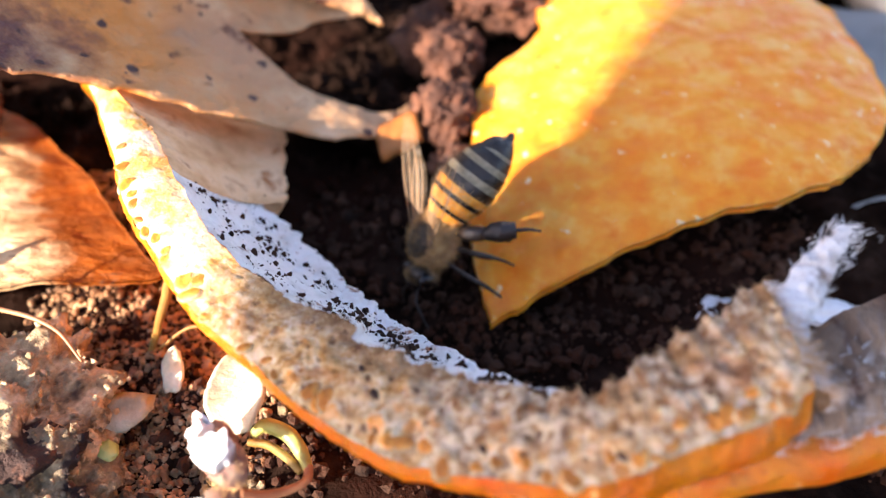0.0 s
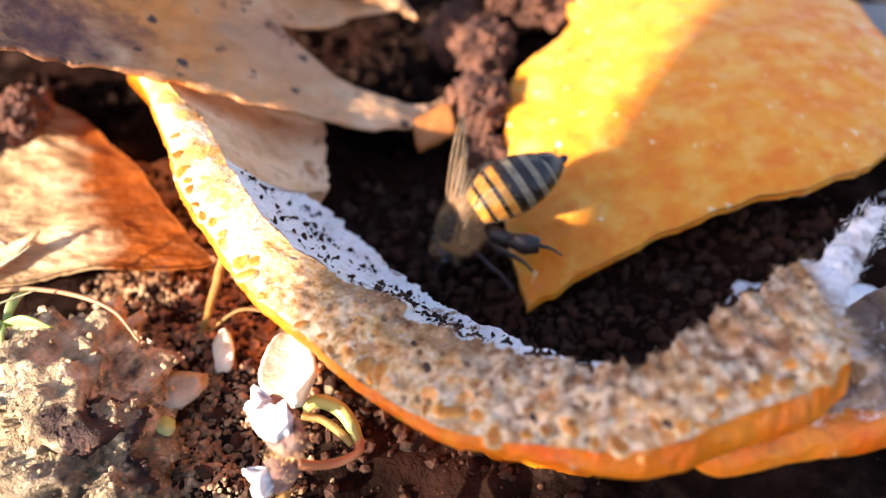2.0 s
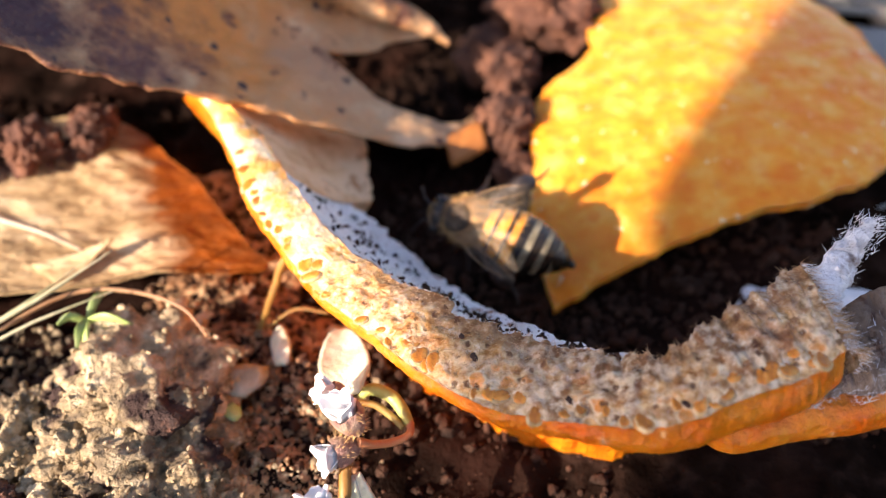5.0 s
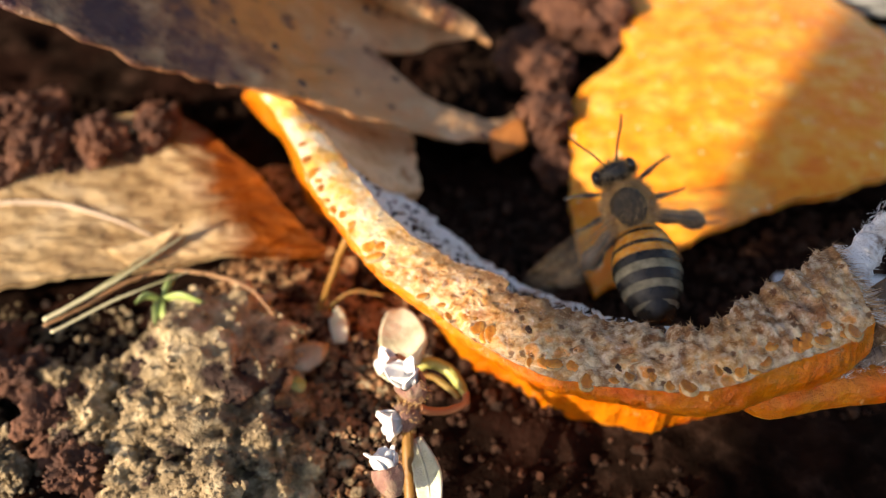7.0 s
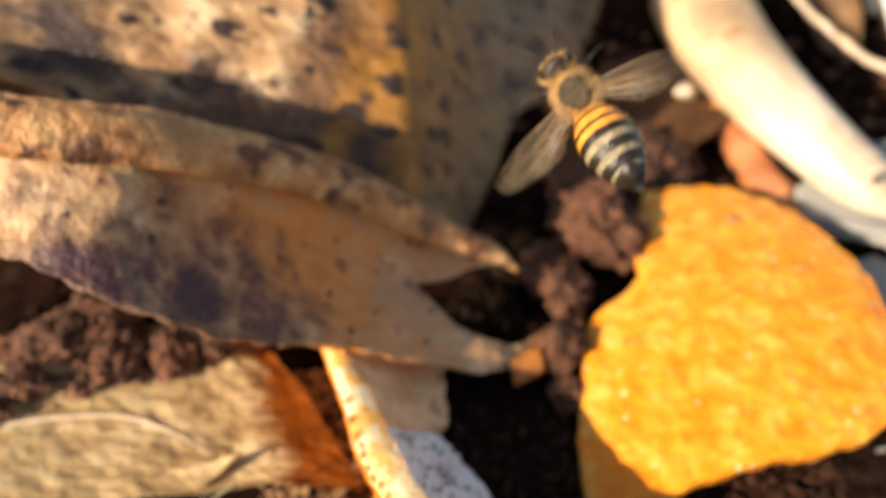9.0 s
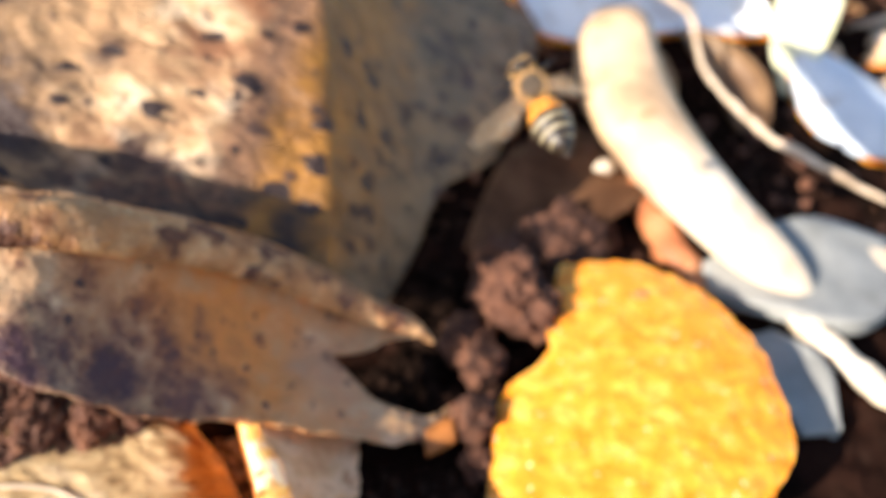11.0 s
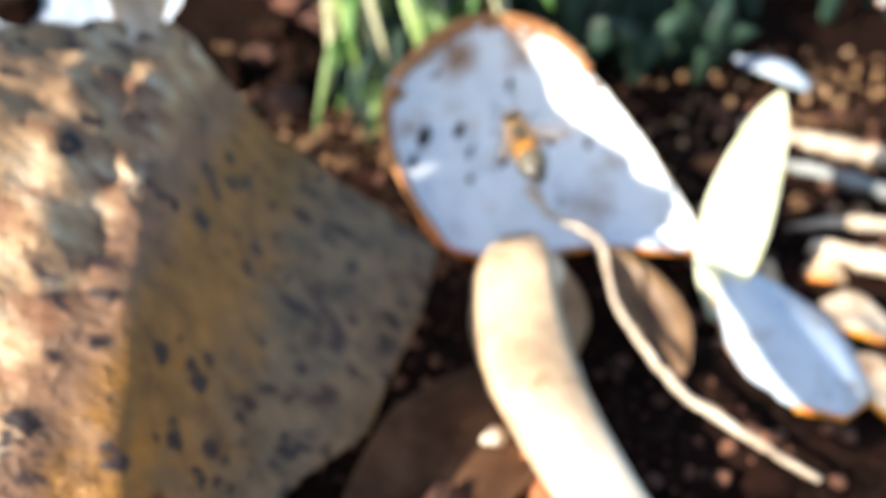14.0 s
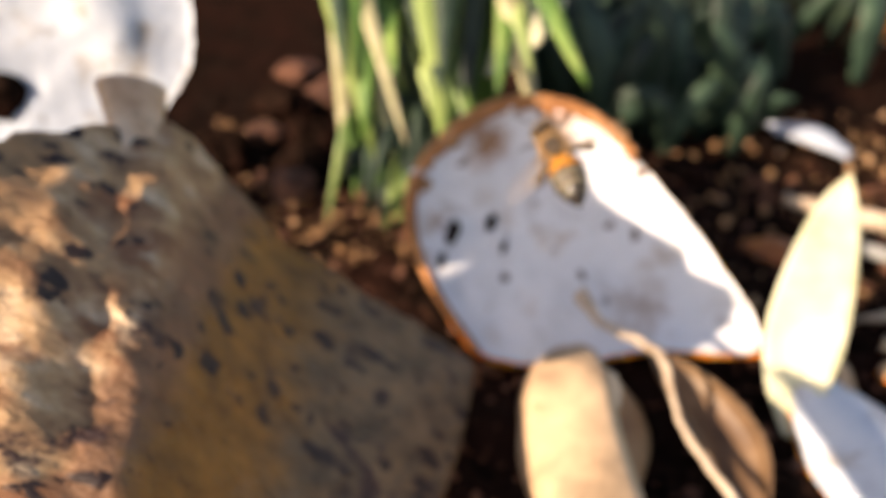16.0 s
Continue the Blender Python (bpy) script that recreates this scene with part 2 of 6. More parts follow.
LEAF = material("spotted brown dead leaf", [(0.36, 0.18, 0.075), (0.56, 0.33, 0.165), (0.74, 0.51, 0.31)], 150, 0.5, 1.3, spots=(0.07, 0.026, 0.018), spot_scale=640, spot_size=0.25, spot_warp=0.7, second=(0.50, 0.25, 0.10), second_scale=60, second_cut=(0.50, 0.68), bump_scale=480, patch=(((0.68, 0.235, 0.042), (-34, 66, 15), 24), ((0.50, 0.26, 0.13), (-21, 70, 4), 7), ((0.055, 0.016, 0.022), (-42, 53, 19), 14), ((0.05, 0.015, 0.022), (-54, 51, 25), 10), ((0.10, 0.03, 0.03), (-34, 57, 12), 6)), blots=((0.13, 0.040, 0.02), 260, 0.60, 0.66))
# bands past the fold: golden-brown and grey-tan, with shade put into their tone
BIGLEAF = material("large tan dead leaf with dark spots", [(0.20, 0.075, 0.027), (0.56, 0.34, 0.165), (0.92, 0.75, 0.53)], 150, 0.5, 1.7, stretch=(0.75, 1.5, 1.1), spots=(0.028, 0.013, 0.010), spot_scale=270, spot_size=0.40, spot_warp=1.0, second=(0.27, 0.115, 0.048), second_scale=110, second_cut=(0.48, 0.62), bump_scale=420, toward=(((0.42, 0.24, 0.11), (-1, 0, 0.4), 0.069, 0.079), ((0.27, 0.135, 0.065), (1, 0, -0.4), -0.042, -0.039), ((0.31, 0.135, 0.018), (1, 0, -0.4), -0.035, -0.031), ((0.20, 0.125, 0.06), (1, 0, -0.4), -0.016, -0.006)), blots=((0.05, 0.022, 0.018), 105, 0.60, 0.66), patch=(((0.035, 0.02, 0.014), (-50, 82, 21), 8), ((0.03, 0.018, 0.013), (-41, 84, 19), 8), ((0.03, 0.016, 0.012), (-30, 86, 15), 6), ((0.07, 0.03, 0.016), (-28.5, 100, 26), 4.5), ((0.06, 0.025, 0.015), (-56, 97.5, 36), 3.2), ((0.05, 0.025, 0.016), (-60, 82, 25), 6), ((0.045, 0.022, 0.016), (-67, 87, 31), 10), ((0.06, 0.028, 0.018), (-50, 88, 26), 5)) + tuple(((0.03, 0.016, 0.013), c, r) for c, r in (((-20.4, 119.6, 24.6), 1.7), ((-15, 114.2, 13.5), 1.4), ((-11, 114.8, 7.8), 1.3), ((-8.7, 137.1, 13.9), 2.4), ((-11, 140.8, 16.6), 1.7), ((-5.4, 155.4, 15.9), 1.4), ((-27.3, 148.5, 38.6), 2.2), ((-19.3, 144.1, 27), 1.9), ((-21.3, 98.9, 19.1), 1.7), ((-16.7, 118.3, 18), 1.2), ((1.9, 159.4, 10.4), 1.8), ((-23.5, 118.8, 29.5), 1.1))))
ROLLEDGE = material("crackled orange-brown leaf edge", [(0.22, 0.07, 0.018), (0.52, 0.25, 0.09), (0.78, 0.50, 0.25)], 260, 0.5, 2.2, bump_scale=420, blots=((0.12, 0.042, 0.02), 200, 0.52, 0.60))
SHELLPITH = material("white pith with brown stains", [(0.66, 0.66, 0.66), (0.80, 0.81, 0.83), (0.86, 0.86, 0.87)], 120, 0.55, 0.5, spots=(0.10, 0.055, 0.035), spot_scale=220, spot_size=0.20, spot_warp=0.8, blots=((0.50, 0.40, 0.31), 90, 0.56, 0.70), patch=(((0.34, 0.18, 0.09), (-19, 20, 0), 6), ((0.42, 0.27, 0.16), (-4, 23, 0), 5), ((0.22, 0.11, 0.06), (-28, 2, 0), 2.5), ((0.45, 0.36, 0.30), (14, -14, -3), 7)))
DARKLEAF = material("dark brown broad leaf", [(0.04, 0.017, 0.008), (0.095, 0.045, 0.022), (0.16, 0.082, 0.042)], 120, 0.7, 0.6, spec=0.1)
PODBROWN = material("dark brown dried pod", [(0.07, 0.035, 0.016), (0.17, 0.095, 0.045), (0.30, 0.19, 0.10)], 110, 0.5, 0.5)
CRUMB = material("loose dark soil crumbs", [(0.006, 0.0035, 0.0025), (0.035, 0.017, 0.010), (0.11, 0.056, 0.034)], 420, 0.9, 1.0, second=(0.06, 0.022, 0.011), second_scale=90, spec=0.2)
# brighter soil for the sunlit strip; the sun is put into its colour
REDCRUMB = material("loose reddish-brown granules, sun painted in", [(0.04, 0.018, 0.009), (0.34, 0.17, 0.075), (0.72, 0.50, 0.28)], 480, 0.8, 1.0, second=(0.26, 0.17, 0.11), second_scale=260, second_cut=(0.56, 0.66), spec=0.4)
PAPERLEAF = material("papery leaf, tan to rust", [(0.21, 0.12, 0.05), (0.48, 0.33, 0.165), (0.68, 0.53, 0.33)], 260, 0.6, 1.4, stretch=(0.7, 1.4, 1), toward=(((0.19, 0.046, 0.002), (0.9, 0.44, 0), -0.0068, -0.0034),), blots=((0.12, 0.06, 0.035), 200, 0.64, 0.70), spec=0.12)
FUZZYPITH = material("fuzzy stained pith", [(0.09, 0.04, 0.02), (0.32, 0.22, 0.15), (0.72, 0.66, 0.60)], 520, 0.8, 1.2, second=(0.12, 0.055, 0.03), second_scale=260, second_cut=(0.46, 0.58), stretch=(1.6, 0.5, 1))
RINGSKIN = material("deep orange peel skin", [(0.56, 0.115, 0.002), (0.70, 0.195, 0.005), (0.82, 0.29, 0.016)], 150, 0.30, 1.6, sss=0.2, sss_radius=(0.003, 0.0012, 0.0003), bump_scale=520, spots=(1.0, 0.5, 0.2), spot_scale=620, spot_size=0.18, second=(0.80, 0.11, 0.003), second_scale=240, second_cut=(0.50, 0.75), blots=((0.75, 0.42, 0.25), 420, 0.65, 0.70))
LINING = material("tan stained pith", [(0.48, 0.22, 0.08), (0.74, 0.46, 0.24), (0.86, 0.66, 0.44)], 260, 0.7, 0.8, spots=(0.30, 0.12, 0.05), spot_scale=1100, spot_size=0.13, blots=((0.40, 0.14, 0.03), 260, 0.56, 0.68))
RUSTLEAF = material("rust-orange leaf", [(0.22, 0.06, 0.012), (0.36, 0.12, 0.022), (0.46, 0.19, 0.05)], 120, 0.5, 0.5, second=(0.32, 0.09, 0.02), second_scale=45)
HUSK = material("pale beige dried husk", [(0.50, 0.36, 0.22), (0.70, 0.58, 0.43), (0.80, 0.70, 0.56)], 70, 0.45, 0.5, second=(0.45, 0.26, 0.13), second_scale=35, second_cut=(0.58, 0.72), toward=(((0.58, 0.40, 0.24), (0, 1, 0), 0.124, 0.136),), blots=((0.30, 0.16, 0.08), 160, 0.62, 0.70))
HUSKIN = material("brown husk lining", [(0.20, 0.09, 0.035), (0.40, 0.22, 0.10), (0.52, 0.32, 0.16)], 90, 0.5, 0.3)
TWIG = material("pale dry twig", [(0.35, 0.24, 0.15), (0.60, 0.47, 0.34), (0.70, 0.58, 0.45)], 200, 0.65, 0.6)
STUB = material("pinkish leaf stalk", [(0.44, 0.24, 0.13), (0.72, 0.49, 0.31), (0.82, 0.64, 0.46)], 240, 0.6, 0.8, second=(0.26, 0.13, 0.07), second_scale=160, second_cut=(0.56, 0.66))
REDSTALK = material("red-brown stalk", [(0.22, 0.06, 0.02), (0.45, 0.16, 0.06), (0.55, 0.26, 0.12)], 180, 0.6, 0.4)
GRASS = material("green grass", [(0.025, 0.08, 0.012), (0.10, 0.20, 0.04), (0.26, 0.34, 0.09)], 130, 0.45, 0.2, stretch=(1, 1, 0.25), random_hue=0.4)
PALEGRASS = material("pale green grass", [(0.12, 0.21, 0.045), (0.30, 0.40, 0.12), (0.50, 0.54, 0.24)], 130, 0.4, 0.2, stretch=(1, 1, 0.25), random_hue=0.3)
STRAW = material("straw-green grass", [(0.25, 0.25, 0.10), (0.48, 0.45, 0.26), (0.60, 0.54, 0.36)], 160, 0.5, 0.3)
PALELEAF = material("pale yellow-green leaf", [(0.46, 0.47, 0.26), (0.64, 0.63, 0.42), (0.76, 0.74, 0.55)], 120, 0.45, 0.2)
PETAL = material("white petal", [(0.80, 0.79, 0.76), (0.88, 0.87, 0.85)], 300, 0.5, 0.1)
CALYX = material("hairy purple-brown calyx", [(0.14, 0.05, 0.04), (0.30, 0.16, 0.12), (0.40, 0.30, 0.20)], 700, 0.7, 0.6)
GREENSTEM = material("yellow-green stem", [(0.30, 0.24, 0.05), (0.42, 0.44, 0.12), (0.50, 0.54, 0.20)], 200, 0.4, 0.4)
STEM = material("hairy amber stem", [(0.16, 0.07, 0.015), (0.30, 0.15, 0.03), (0.30, 0.28, 0.08)], 160, 0.5, 0.4)
# very dark: shade on low blades and far weeds is put into this green
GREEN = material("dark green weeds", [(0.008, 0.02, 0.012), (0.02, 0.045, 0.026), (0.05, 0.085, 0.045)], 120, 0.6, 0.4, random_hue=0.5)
GREYSTONE = material("grey-white chip", [(0.14, 0.14, 0.13), (0.25, 0.255, 0.24), (0.33, 0.33, 0.31)], 90, 0.6, 0.3)
GREYFLAKE = material("grey-tan flake", [(0.16, 0.14, 0.085), (0.32, 0.30, 0.20), (0.50, 0.48, 0.36)], 420, 0.5, 0.6)
BLUEPITH = material("bluish white pith", [(0.40, 0.46, 0.54), (0.56, 0.63, 0.71), (0.70, 0.75, 0.80)], 110, 0.5, 0.6, blots=((0.34, 0.29, 0.24), 130, 0.56, 0.70), spots=(0.10, 0.06, 0.04), spot_scale=260, spot_size=0.18)
DIRTYPITH = material("dirty cream pith", [(0.20, 0.13, 0.08), (0.42, 0.33, 0.24), (0.66, 0.57, 0.46)], 130, 0.6, 0.6, blots=((0.16, 0.09, 0.05), 90, 0.52, 0.64))
AMBER = material("amber abdomen band", [(0.60, 0.19, 0.015), (0.78, 0.32, 0.04), (0.86, 0.46, 0.10)], 1500, 0.22, 0.2)
BLACK = material("glossy black band", [(0.010, 0.008, 0.006), (0.035, 0.026, 0.018)], 1500, 0.16, 0.25)
FUZZ = material("tawny fuzz", [(0.22, 0.11, 0.03), (0.46, 0.26, 0.08), (0.66, 0.44, 0.18)], 1500, 0.7, 0.2, sheen=0.4)
PALEFUZZ = material("pale golden band", [(0.11, 0.09, 0.05), (0.24, 0.20, 0.12), (0.38, 0.33, 0.22)], 1800, 0.35, 0.4)
THORAX = material("dark brown thorax", [(0.02, 0.014, 0.008), (0.07, 0.045, 0.022)], 1400, 0.35, 0.6)
EYE = material("dark eye", [(0.008, 0.007, 0.007), (0.015, 0.012, 0.01)], 800, 0.12, 0.0)
LEG = material("dark leg", [(0.012, 0.010, 0.012), (0.04, 0.028, 0.022)], 1200, 0.4, 0.3)
WING = material("clear amber wing", [(0.50, 0.38, 0.24), (0.70, 0.58, 0.42)], 900, 0.18, 1.2, alpha=0.055, stretch=(1, 0.3, 1), spec=1.0)
VEIN = material("brown wing vein", [(0.22, 0.12, 0.05), (0.34, 0.20, 0.10)], 900, 0.4, 0.0)
PHONE = material("black phone case", [(0.015, 0.015, 0.016), (0.025, 0.025, 0.026)], 200, 0.5, 0.1)


# ---- building tools ----
def noise3(x, y, z=0.0, octaves=4):
    return noise.fractal((x, y, z), 1.0, 2.0, octaves)


def mesh(verts, faces, smooth=True):
    me = bpy.data.meshes.new("mesh")
    me.from_pydata([tuple(float(c) * U for c in v) for v in verts], [], [tuple(int(i) for i in f) for f in faces])
    me.update()
    if smooth:
        me.polygons.foreach_set("use_smooth", [True] * len(me.polygons))
    return me


def part(name, me, mat, parent=None, label="", at=None):
    ob = new(name, me)
    if mat and not me.materials:
        me.materials.append(mat)
    if parent:
        ob.parent = parent
    if at is not None:
        ob.matrix_basis = at
    return tagged(ob, label) if label else ob


def thing(name, label, category, group="", kind="", at=None):
    ob = new(name)
    ob.empty_display_size = 0.002
    if at is not None:
        ob.matrix_basis = at
    return tagged(ob, label, category, group, kind)


def spline(points, n):
    """n points along a Catmull-Rom curve through the given rows of numbers."""
    p = np.array(points, float)
    p = np.vstack([2 * p[0] - p[1], p, 2 * p[-1] - p[-2]])
    out = []
    for s in np.linspace(0, len(p) - 3 - 1e-6, n):
        i, t = int(s), s - int(s)
        a, b, c, d = p[i : i + 4]
        out.append(0.5 * (2 * b + (c - a) * t + (2 * a - 5 * b + 4 * c - d) * t * t + (3 * b - a - 3 * c + d) * t**3))
    return np.array(out)


def grid_faces(nu, nv, closed=False, start=0):
    return [(start + i * nv + j, start + i * nv + (j + 1) % nv, start + (i + 1) * nv + (j + 1) % nv, start + (i + 1) * nv + j)
            for i in range(nu - 1) for j in range(nv if closed else nv - 1)]


def loft(rows, closed=False):
    rows = np.asarray(rows, float)
    return mesh(rows.reshape(-1, 3), grid_faces(rows.shape[0], rows.shape[1], closed))


def slab(rows, thick):
    """A sheet with thickness from a grid of points; it grows downward from its face."""
    p = np.asarray(rows, float)
    nu, nv = p.shape[:2]
    n = np.cross(np.gradient(p, axis=0), np.gradient(p, axis=1))
    n /= np.linalg.norm(n, axis=2, keepdims=True) + 1e-9
    q = p - n * thick
    verts = np.vstack([p.reshape(-1, 3), q.reshape(-1, 3)])
    faces = grid_faces(nu, nv) + [f[::-1] for f in grid_faces(nu, nv, start=nu * nv)]
    k = nu * nv
    ring = [i * nv for i in range(nu)] + [(nu - 1) * nv + j for j in range(1, nv)] + [i * nv + nv - 1 for i in range(nu - 2, -1, -1)] + list(range(nv - 2, 0, -1))
    faces += [(a, b, b + k, a + k) for a, b in zip(ring, ring[1:] + ring[:1])]
    return mesh(verts, faces)


def plate(outline, height, thick, rings=14, around=72, ragged=0.0, seed=0.0):
    """A plate with a closed outline round its middle, whose face has the given height at (x, y)."""
    o = np.array(outline, float)
    edge = spline(np.vstack([o, o[:1]]), around + 1)[:-1]
    mid = edge.mean(0)
    verts, faces = [], []
    for side in (0, 1):
        for r in range(1, rings + 1):
            f = (r / rings) ** 0.8
            for k, e in enumerate(edge):
                w = 1 + ragged * noise3(e[0] * 0.4 + seed, e[1] * 0.4, seed) * f
                x, y = mid + (e - mid) * f * w
                verts.append((x, y, height(x, y, f) - side * thick))
        verts.append((*mid, height(*mid, 0) - side * thick))
    per = rings * around + 1
    for side in (0, 1):
        s = side * per
        fs = grid_faces(rings, around, True, s) + [(s + per - 1, s + (k + 1) % around, s + k) for k in range(around)]
        faces += fs if side == 0 else [f[::-1] for f in fs]
    last = (rings - 1) * around
    faces += [(last + k, last + k + per, last + (k + 1) % around + per, last + (k + 1) % around) for k in range(around)]
    return mesh(verts, faces)


def tube(points, radii, seg=8, n=None, flat=1.0):
    p = spline(points, n or 4 * len(points))
    r = np.interp(np.linspace(0, 1, len(p)), np.linspace(0, 1, len(radii)), radii)
    rows, up = [], Vector((0.31, 0.17, 0.93))
    for i, c in enumerate(p):
        d = Vector(p[min(i + 1, len(p) - 1)] - p[max(i - 1, 0)]).normalized()
        a = d.cross(up)
        a = a.normalized() if a.length > 1e-4 else Vector((1, 0, 0))
        b = a.cross(d).normalized()
        rows.append([Vector(c) + (a * math.cos(k * math.tau / seg) + b * flat * math.sin(k * math.tau / seg)) * r[i] for k in range(seg)])
    verts = [v for row in rows for v in row] + [Vector(p[0]), Vector(p[-1])]
    k = len(rows) * seg
    faces = grid_faces(len(rows), seg, True) + [(k, (j + 1) % seg, j) for j in range(seg)] + [(k + 1, k - seg + j, k - seg + (j + 1) % seg) for j in range(seg)]
    return mesh(verts, faces)


def lump(size, rough=0.25, seed=0.0, sub=3, freq=1.2, grit=0.0):
    bm = bmesh.new()
    bmesh.ops.create_icosphere(bm, subdivisions=sub, radius=1.0)
    for v in bm.verts:
        c = v.co * freq
        k = 1 + rough * noise3(c.x + seed, c.y, c.z + seed, 5)
        if grit:
            k += grit * (noise3(c.x * 3.1 + seed, c.y * 3.1, c.z * 3.1, 2) + 0.6 * abs(noise3(c.x * 7 + seed, c.y * 7, c.z * 7, 3)) + 0.35 * noise3(c.x * 15, c.y * 15 + seed, c.z * 15, 2))
        v.co = Vector([a * b for a, b in zip(v.co * k, size)]) * U
    me = bpy.data.meshes.new("lump")
    bm.to_mesh(me)
    bm.free()
    me.polygons.foreach_set("use_smooth", [True] * len(me.polygons))
    return me


def joined(pieces, smooth=True):
    """One mesh from (verts, faces) pairs."""
    verts, faces = [], []
    for v, f in pieces:
        k = len(verts)
        verts += list(v)
        faces += [tuple(i + k for i in g) for g in f]
    return mesh(verts, faces, smooth)


def ground_height(x, y):
    h = -8.0 + 3.2 * math.exp(-(((x + 36) / 17) ** 2 + ((y - 20) / 15) ** 2)) + 1.5 * math.exp(-(((x + 22) / 9) ** 2 + ((y - 34) / 9) ** 2))
    h -= 2.0 * math.exp(-(((x - 2) / 15) ** 2 + ((y - 46) / 12) ** 2)) + 5.0 * math.exp(-(((x + 10) / 9) ** 2 + ((y - 76) / 9) ** 2))
    h += -1.5 * math.exp(-(((x - 20) / 20) ** 2 + ((y - 10) / 10) ** 2)) + 3 * min(1, max(0, (y - 120) / 80))
    near = math.exp(-(((x + 40) / 30) ** 2 + ((y - 20) / 24) ** 2))
    return h + (1.3 + 1.2 * near) * noise3(x / 7, y / 7, 3) + 0.55 * noise3(x / 1.7, y / 1.7, 9) + (1.2 if y > 120 else 0.3) * noise3(x / 20, y / 20, 5)


# ---- ground ----
def build_ground():
    xs = np.concatenate([-np.geomspace(60000, 140, 9), np.arange(-125, 150, 1.15), np.geomspace(160, 60000, 9)])
    ys = np.concatenate([-np.geomspace(60000, 60, 9), np.arange(-40, 290, 1.15), np.geomspace(310, 60000, 12)])
    verts = [(x, y, ground_height(x, y) if -130 < x < 155 and -50 < y < 300 else -7.0) for x in xs for y in ys]
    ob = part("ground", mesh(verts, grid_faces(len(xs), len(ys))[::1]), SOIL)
    ob.data.flip_normals()
    tagged(ob, "dark brown crumbly garden soil under the litter", "ground", kind="structure")


def crumbs(name, label, boxes, mat, seed):
    rng = random.Random(seed)
    base = bmesh.new()
    bmesh.ops.create_icosphere(base, subdivisions=1, radius=1.0)
    ico = [v.co.copy() for v in base.verts]
    tri = [tuple(v.index for v in f.verts) for f in base.faces]
    base.free()
    pieces = []
    for x0, x1, y0, y1, count, low, high in boxes:
        for _ in range(count):
            x, y = rng.uniform(x0, x1), rng.uniform(y0, y1)
            r = low + (high - low) * rng.random() ** 3
            turn = Euler([rng.uniform(0, 6.28) for _ in range(3)]).to_matrix() @ Matrix.Diagonal((rng.uniform(0.6, 1.3), rng.uniform(0.6, 1.1), rng.uniform(0.5, 1.0)))
            c = Vector((x, y, ground_height(x, y) + 0.3 * r))
            pieces.append(([c + (turn @ v) * r * rng.uniform(0.7, 1.2) for v in ico], tri))
    ob = part(name, joined(pieces, False), mat)
    return tagged(ob, label, "soil", kind="stuff")


build_ground()
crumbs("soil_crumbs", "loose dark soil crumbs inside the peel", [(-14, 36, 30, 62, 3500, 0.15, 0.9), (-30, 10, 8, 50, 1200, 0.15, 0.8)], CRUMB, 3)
# darkest soil colour stands for the shaded hollows under the leaves
crumbs("soil_rubble", "soil rubble under the dead leaves, darkened for shade", [(-30, 30, 60, 110, 1200, 0.3, 1.4), (-80, -38, 56, 80, 900, 0.3, 1.6)], SOIL, 13)
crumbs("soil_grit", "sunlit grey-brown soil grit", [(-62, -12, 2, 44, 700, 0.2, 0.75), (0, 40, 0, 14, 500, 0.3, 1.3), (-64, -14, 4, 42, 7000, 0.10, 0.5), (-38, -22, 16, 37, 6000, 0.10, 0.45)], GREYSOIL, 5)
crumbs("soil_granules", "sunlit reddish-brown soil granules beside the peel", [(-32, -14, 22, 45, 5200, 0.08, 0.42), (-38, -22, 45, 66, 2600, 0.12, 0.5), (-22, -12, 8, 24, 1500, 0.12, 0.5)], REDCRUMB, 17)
crumbs("soil_gravel", "dark crumbs between the litter behind", [(-110, 140, 110, 280, 1600, 0.5, 2.6)], CLOD, 7)


# ---- large soil clods ----
def clod(x, y, z, size, seed, mat=CLOD, rough=0.4, label="rough red-brown clod of soil lying on the ground", grains=100):
    ob = thing("soil_clod", label, "soil clod", "soil clods", at=pose(x * U, y * U, z * U, 0, 0, seed * 40))
    core = part("core", lump(size, rough, seed, 5 if grains else 4, 1.6, 0.20 if grains else 0.12), mat, ob)
    if not grains:
        return
    rng = random.Random(seed)
    bm = bmesh.new()
    bmesh.ops.create_icosphere(bm, subdivisions=1, radius=1.0)
    ico, tri = [v.co.copy() for v in bm.verts], [tuple(v.index for v in f.verts) for f in bm.faces]
    bm.free()
    pieces, spots = [], core.data.vertices
    for _ in range(grains):
        c = spots[rng.randrange(len(spots))].co / U
        r = (0.08 + 0.36 * rng.random() ** 3) if grains > 100 else (0.14 + 0.6 * rng.random() ** 2.5)
        turn = Euler([rng.uniform(0, 6.28) for _ in range(3)]).to_matrix() @ Matrix.Diagonal((1.2, 0.9, 0.7))
        pieces.append(([c + (turn @ v) * r * rng.uniform(0.7, 1.25) for v in ico], tri))
    tagged(part("grit", joined(pieces, False), mat, ob), kind="stuff")


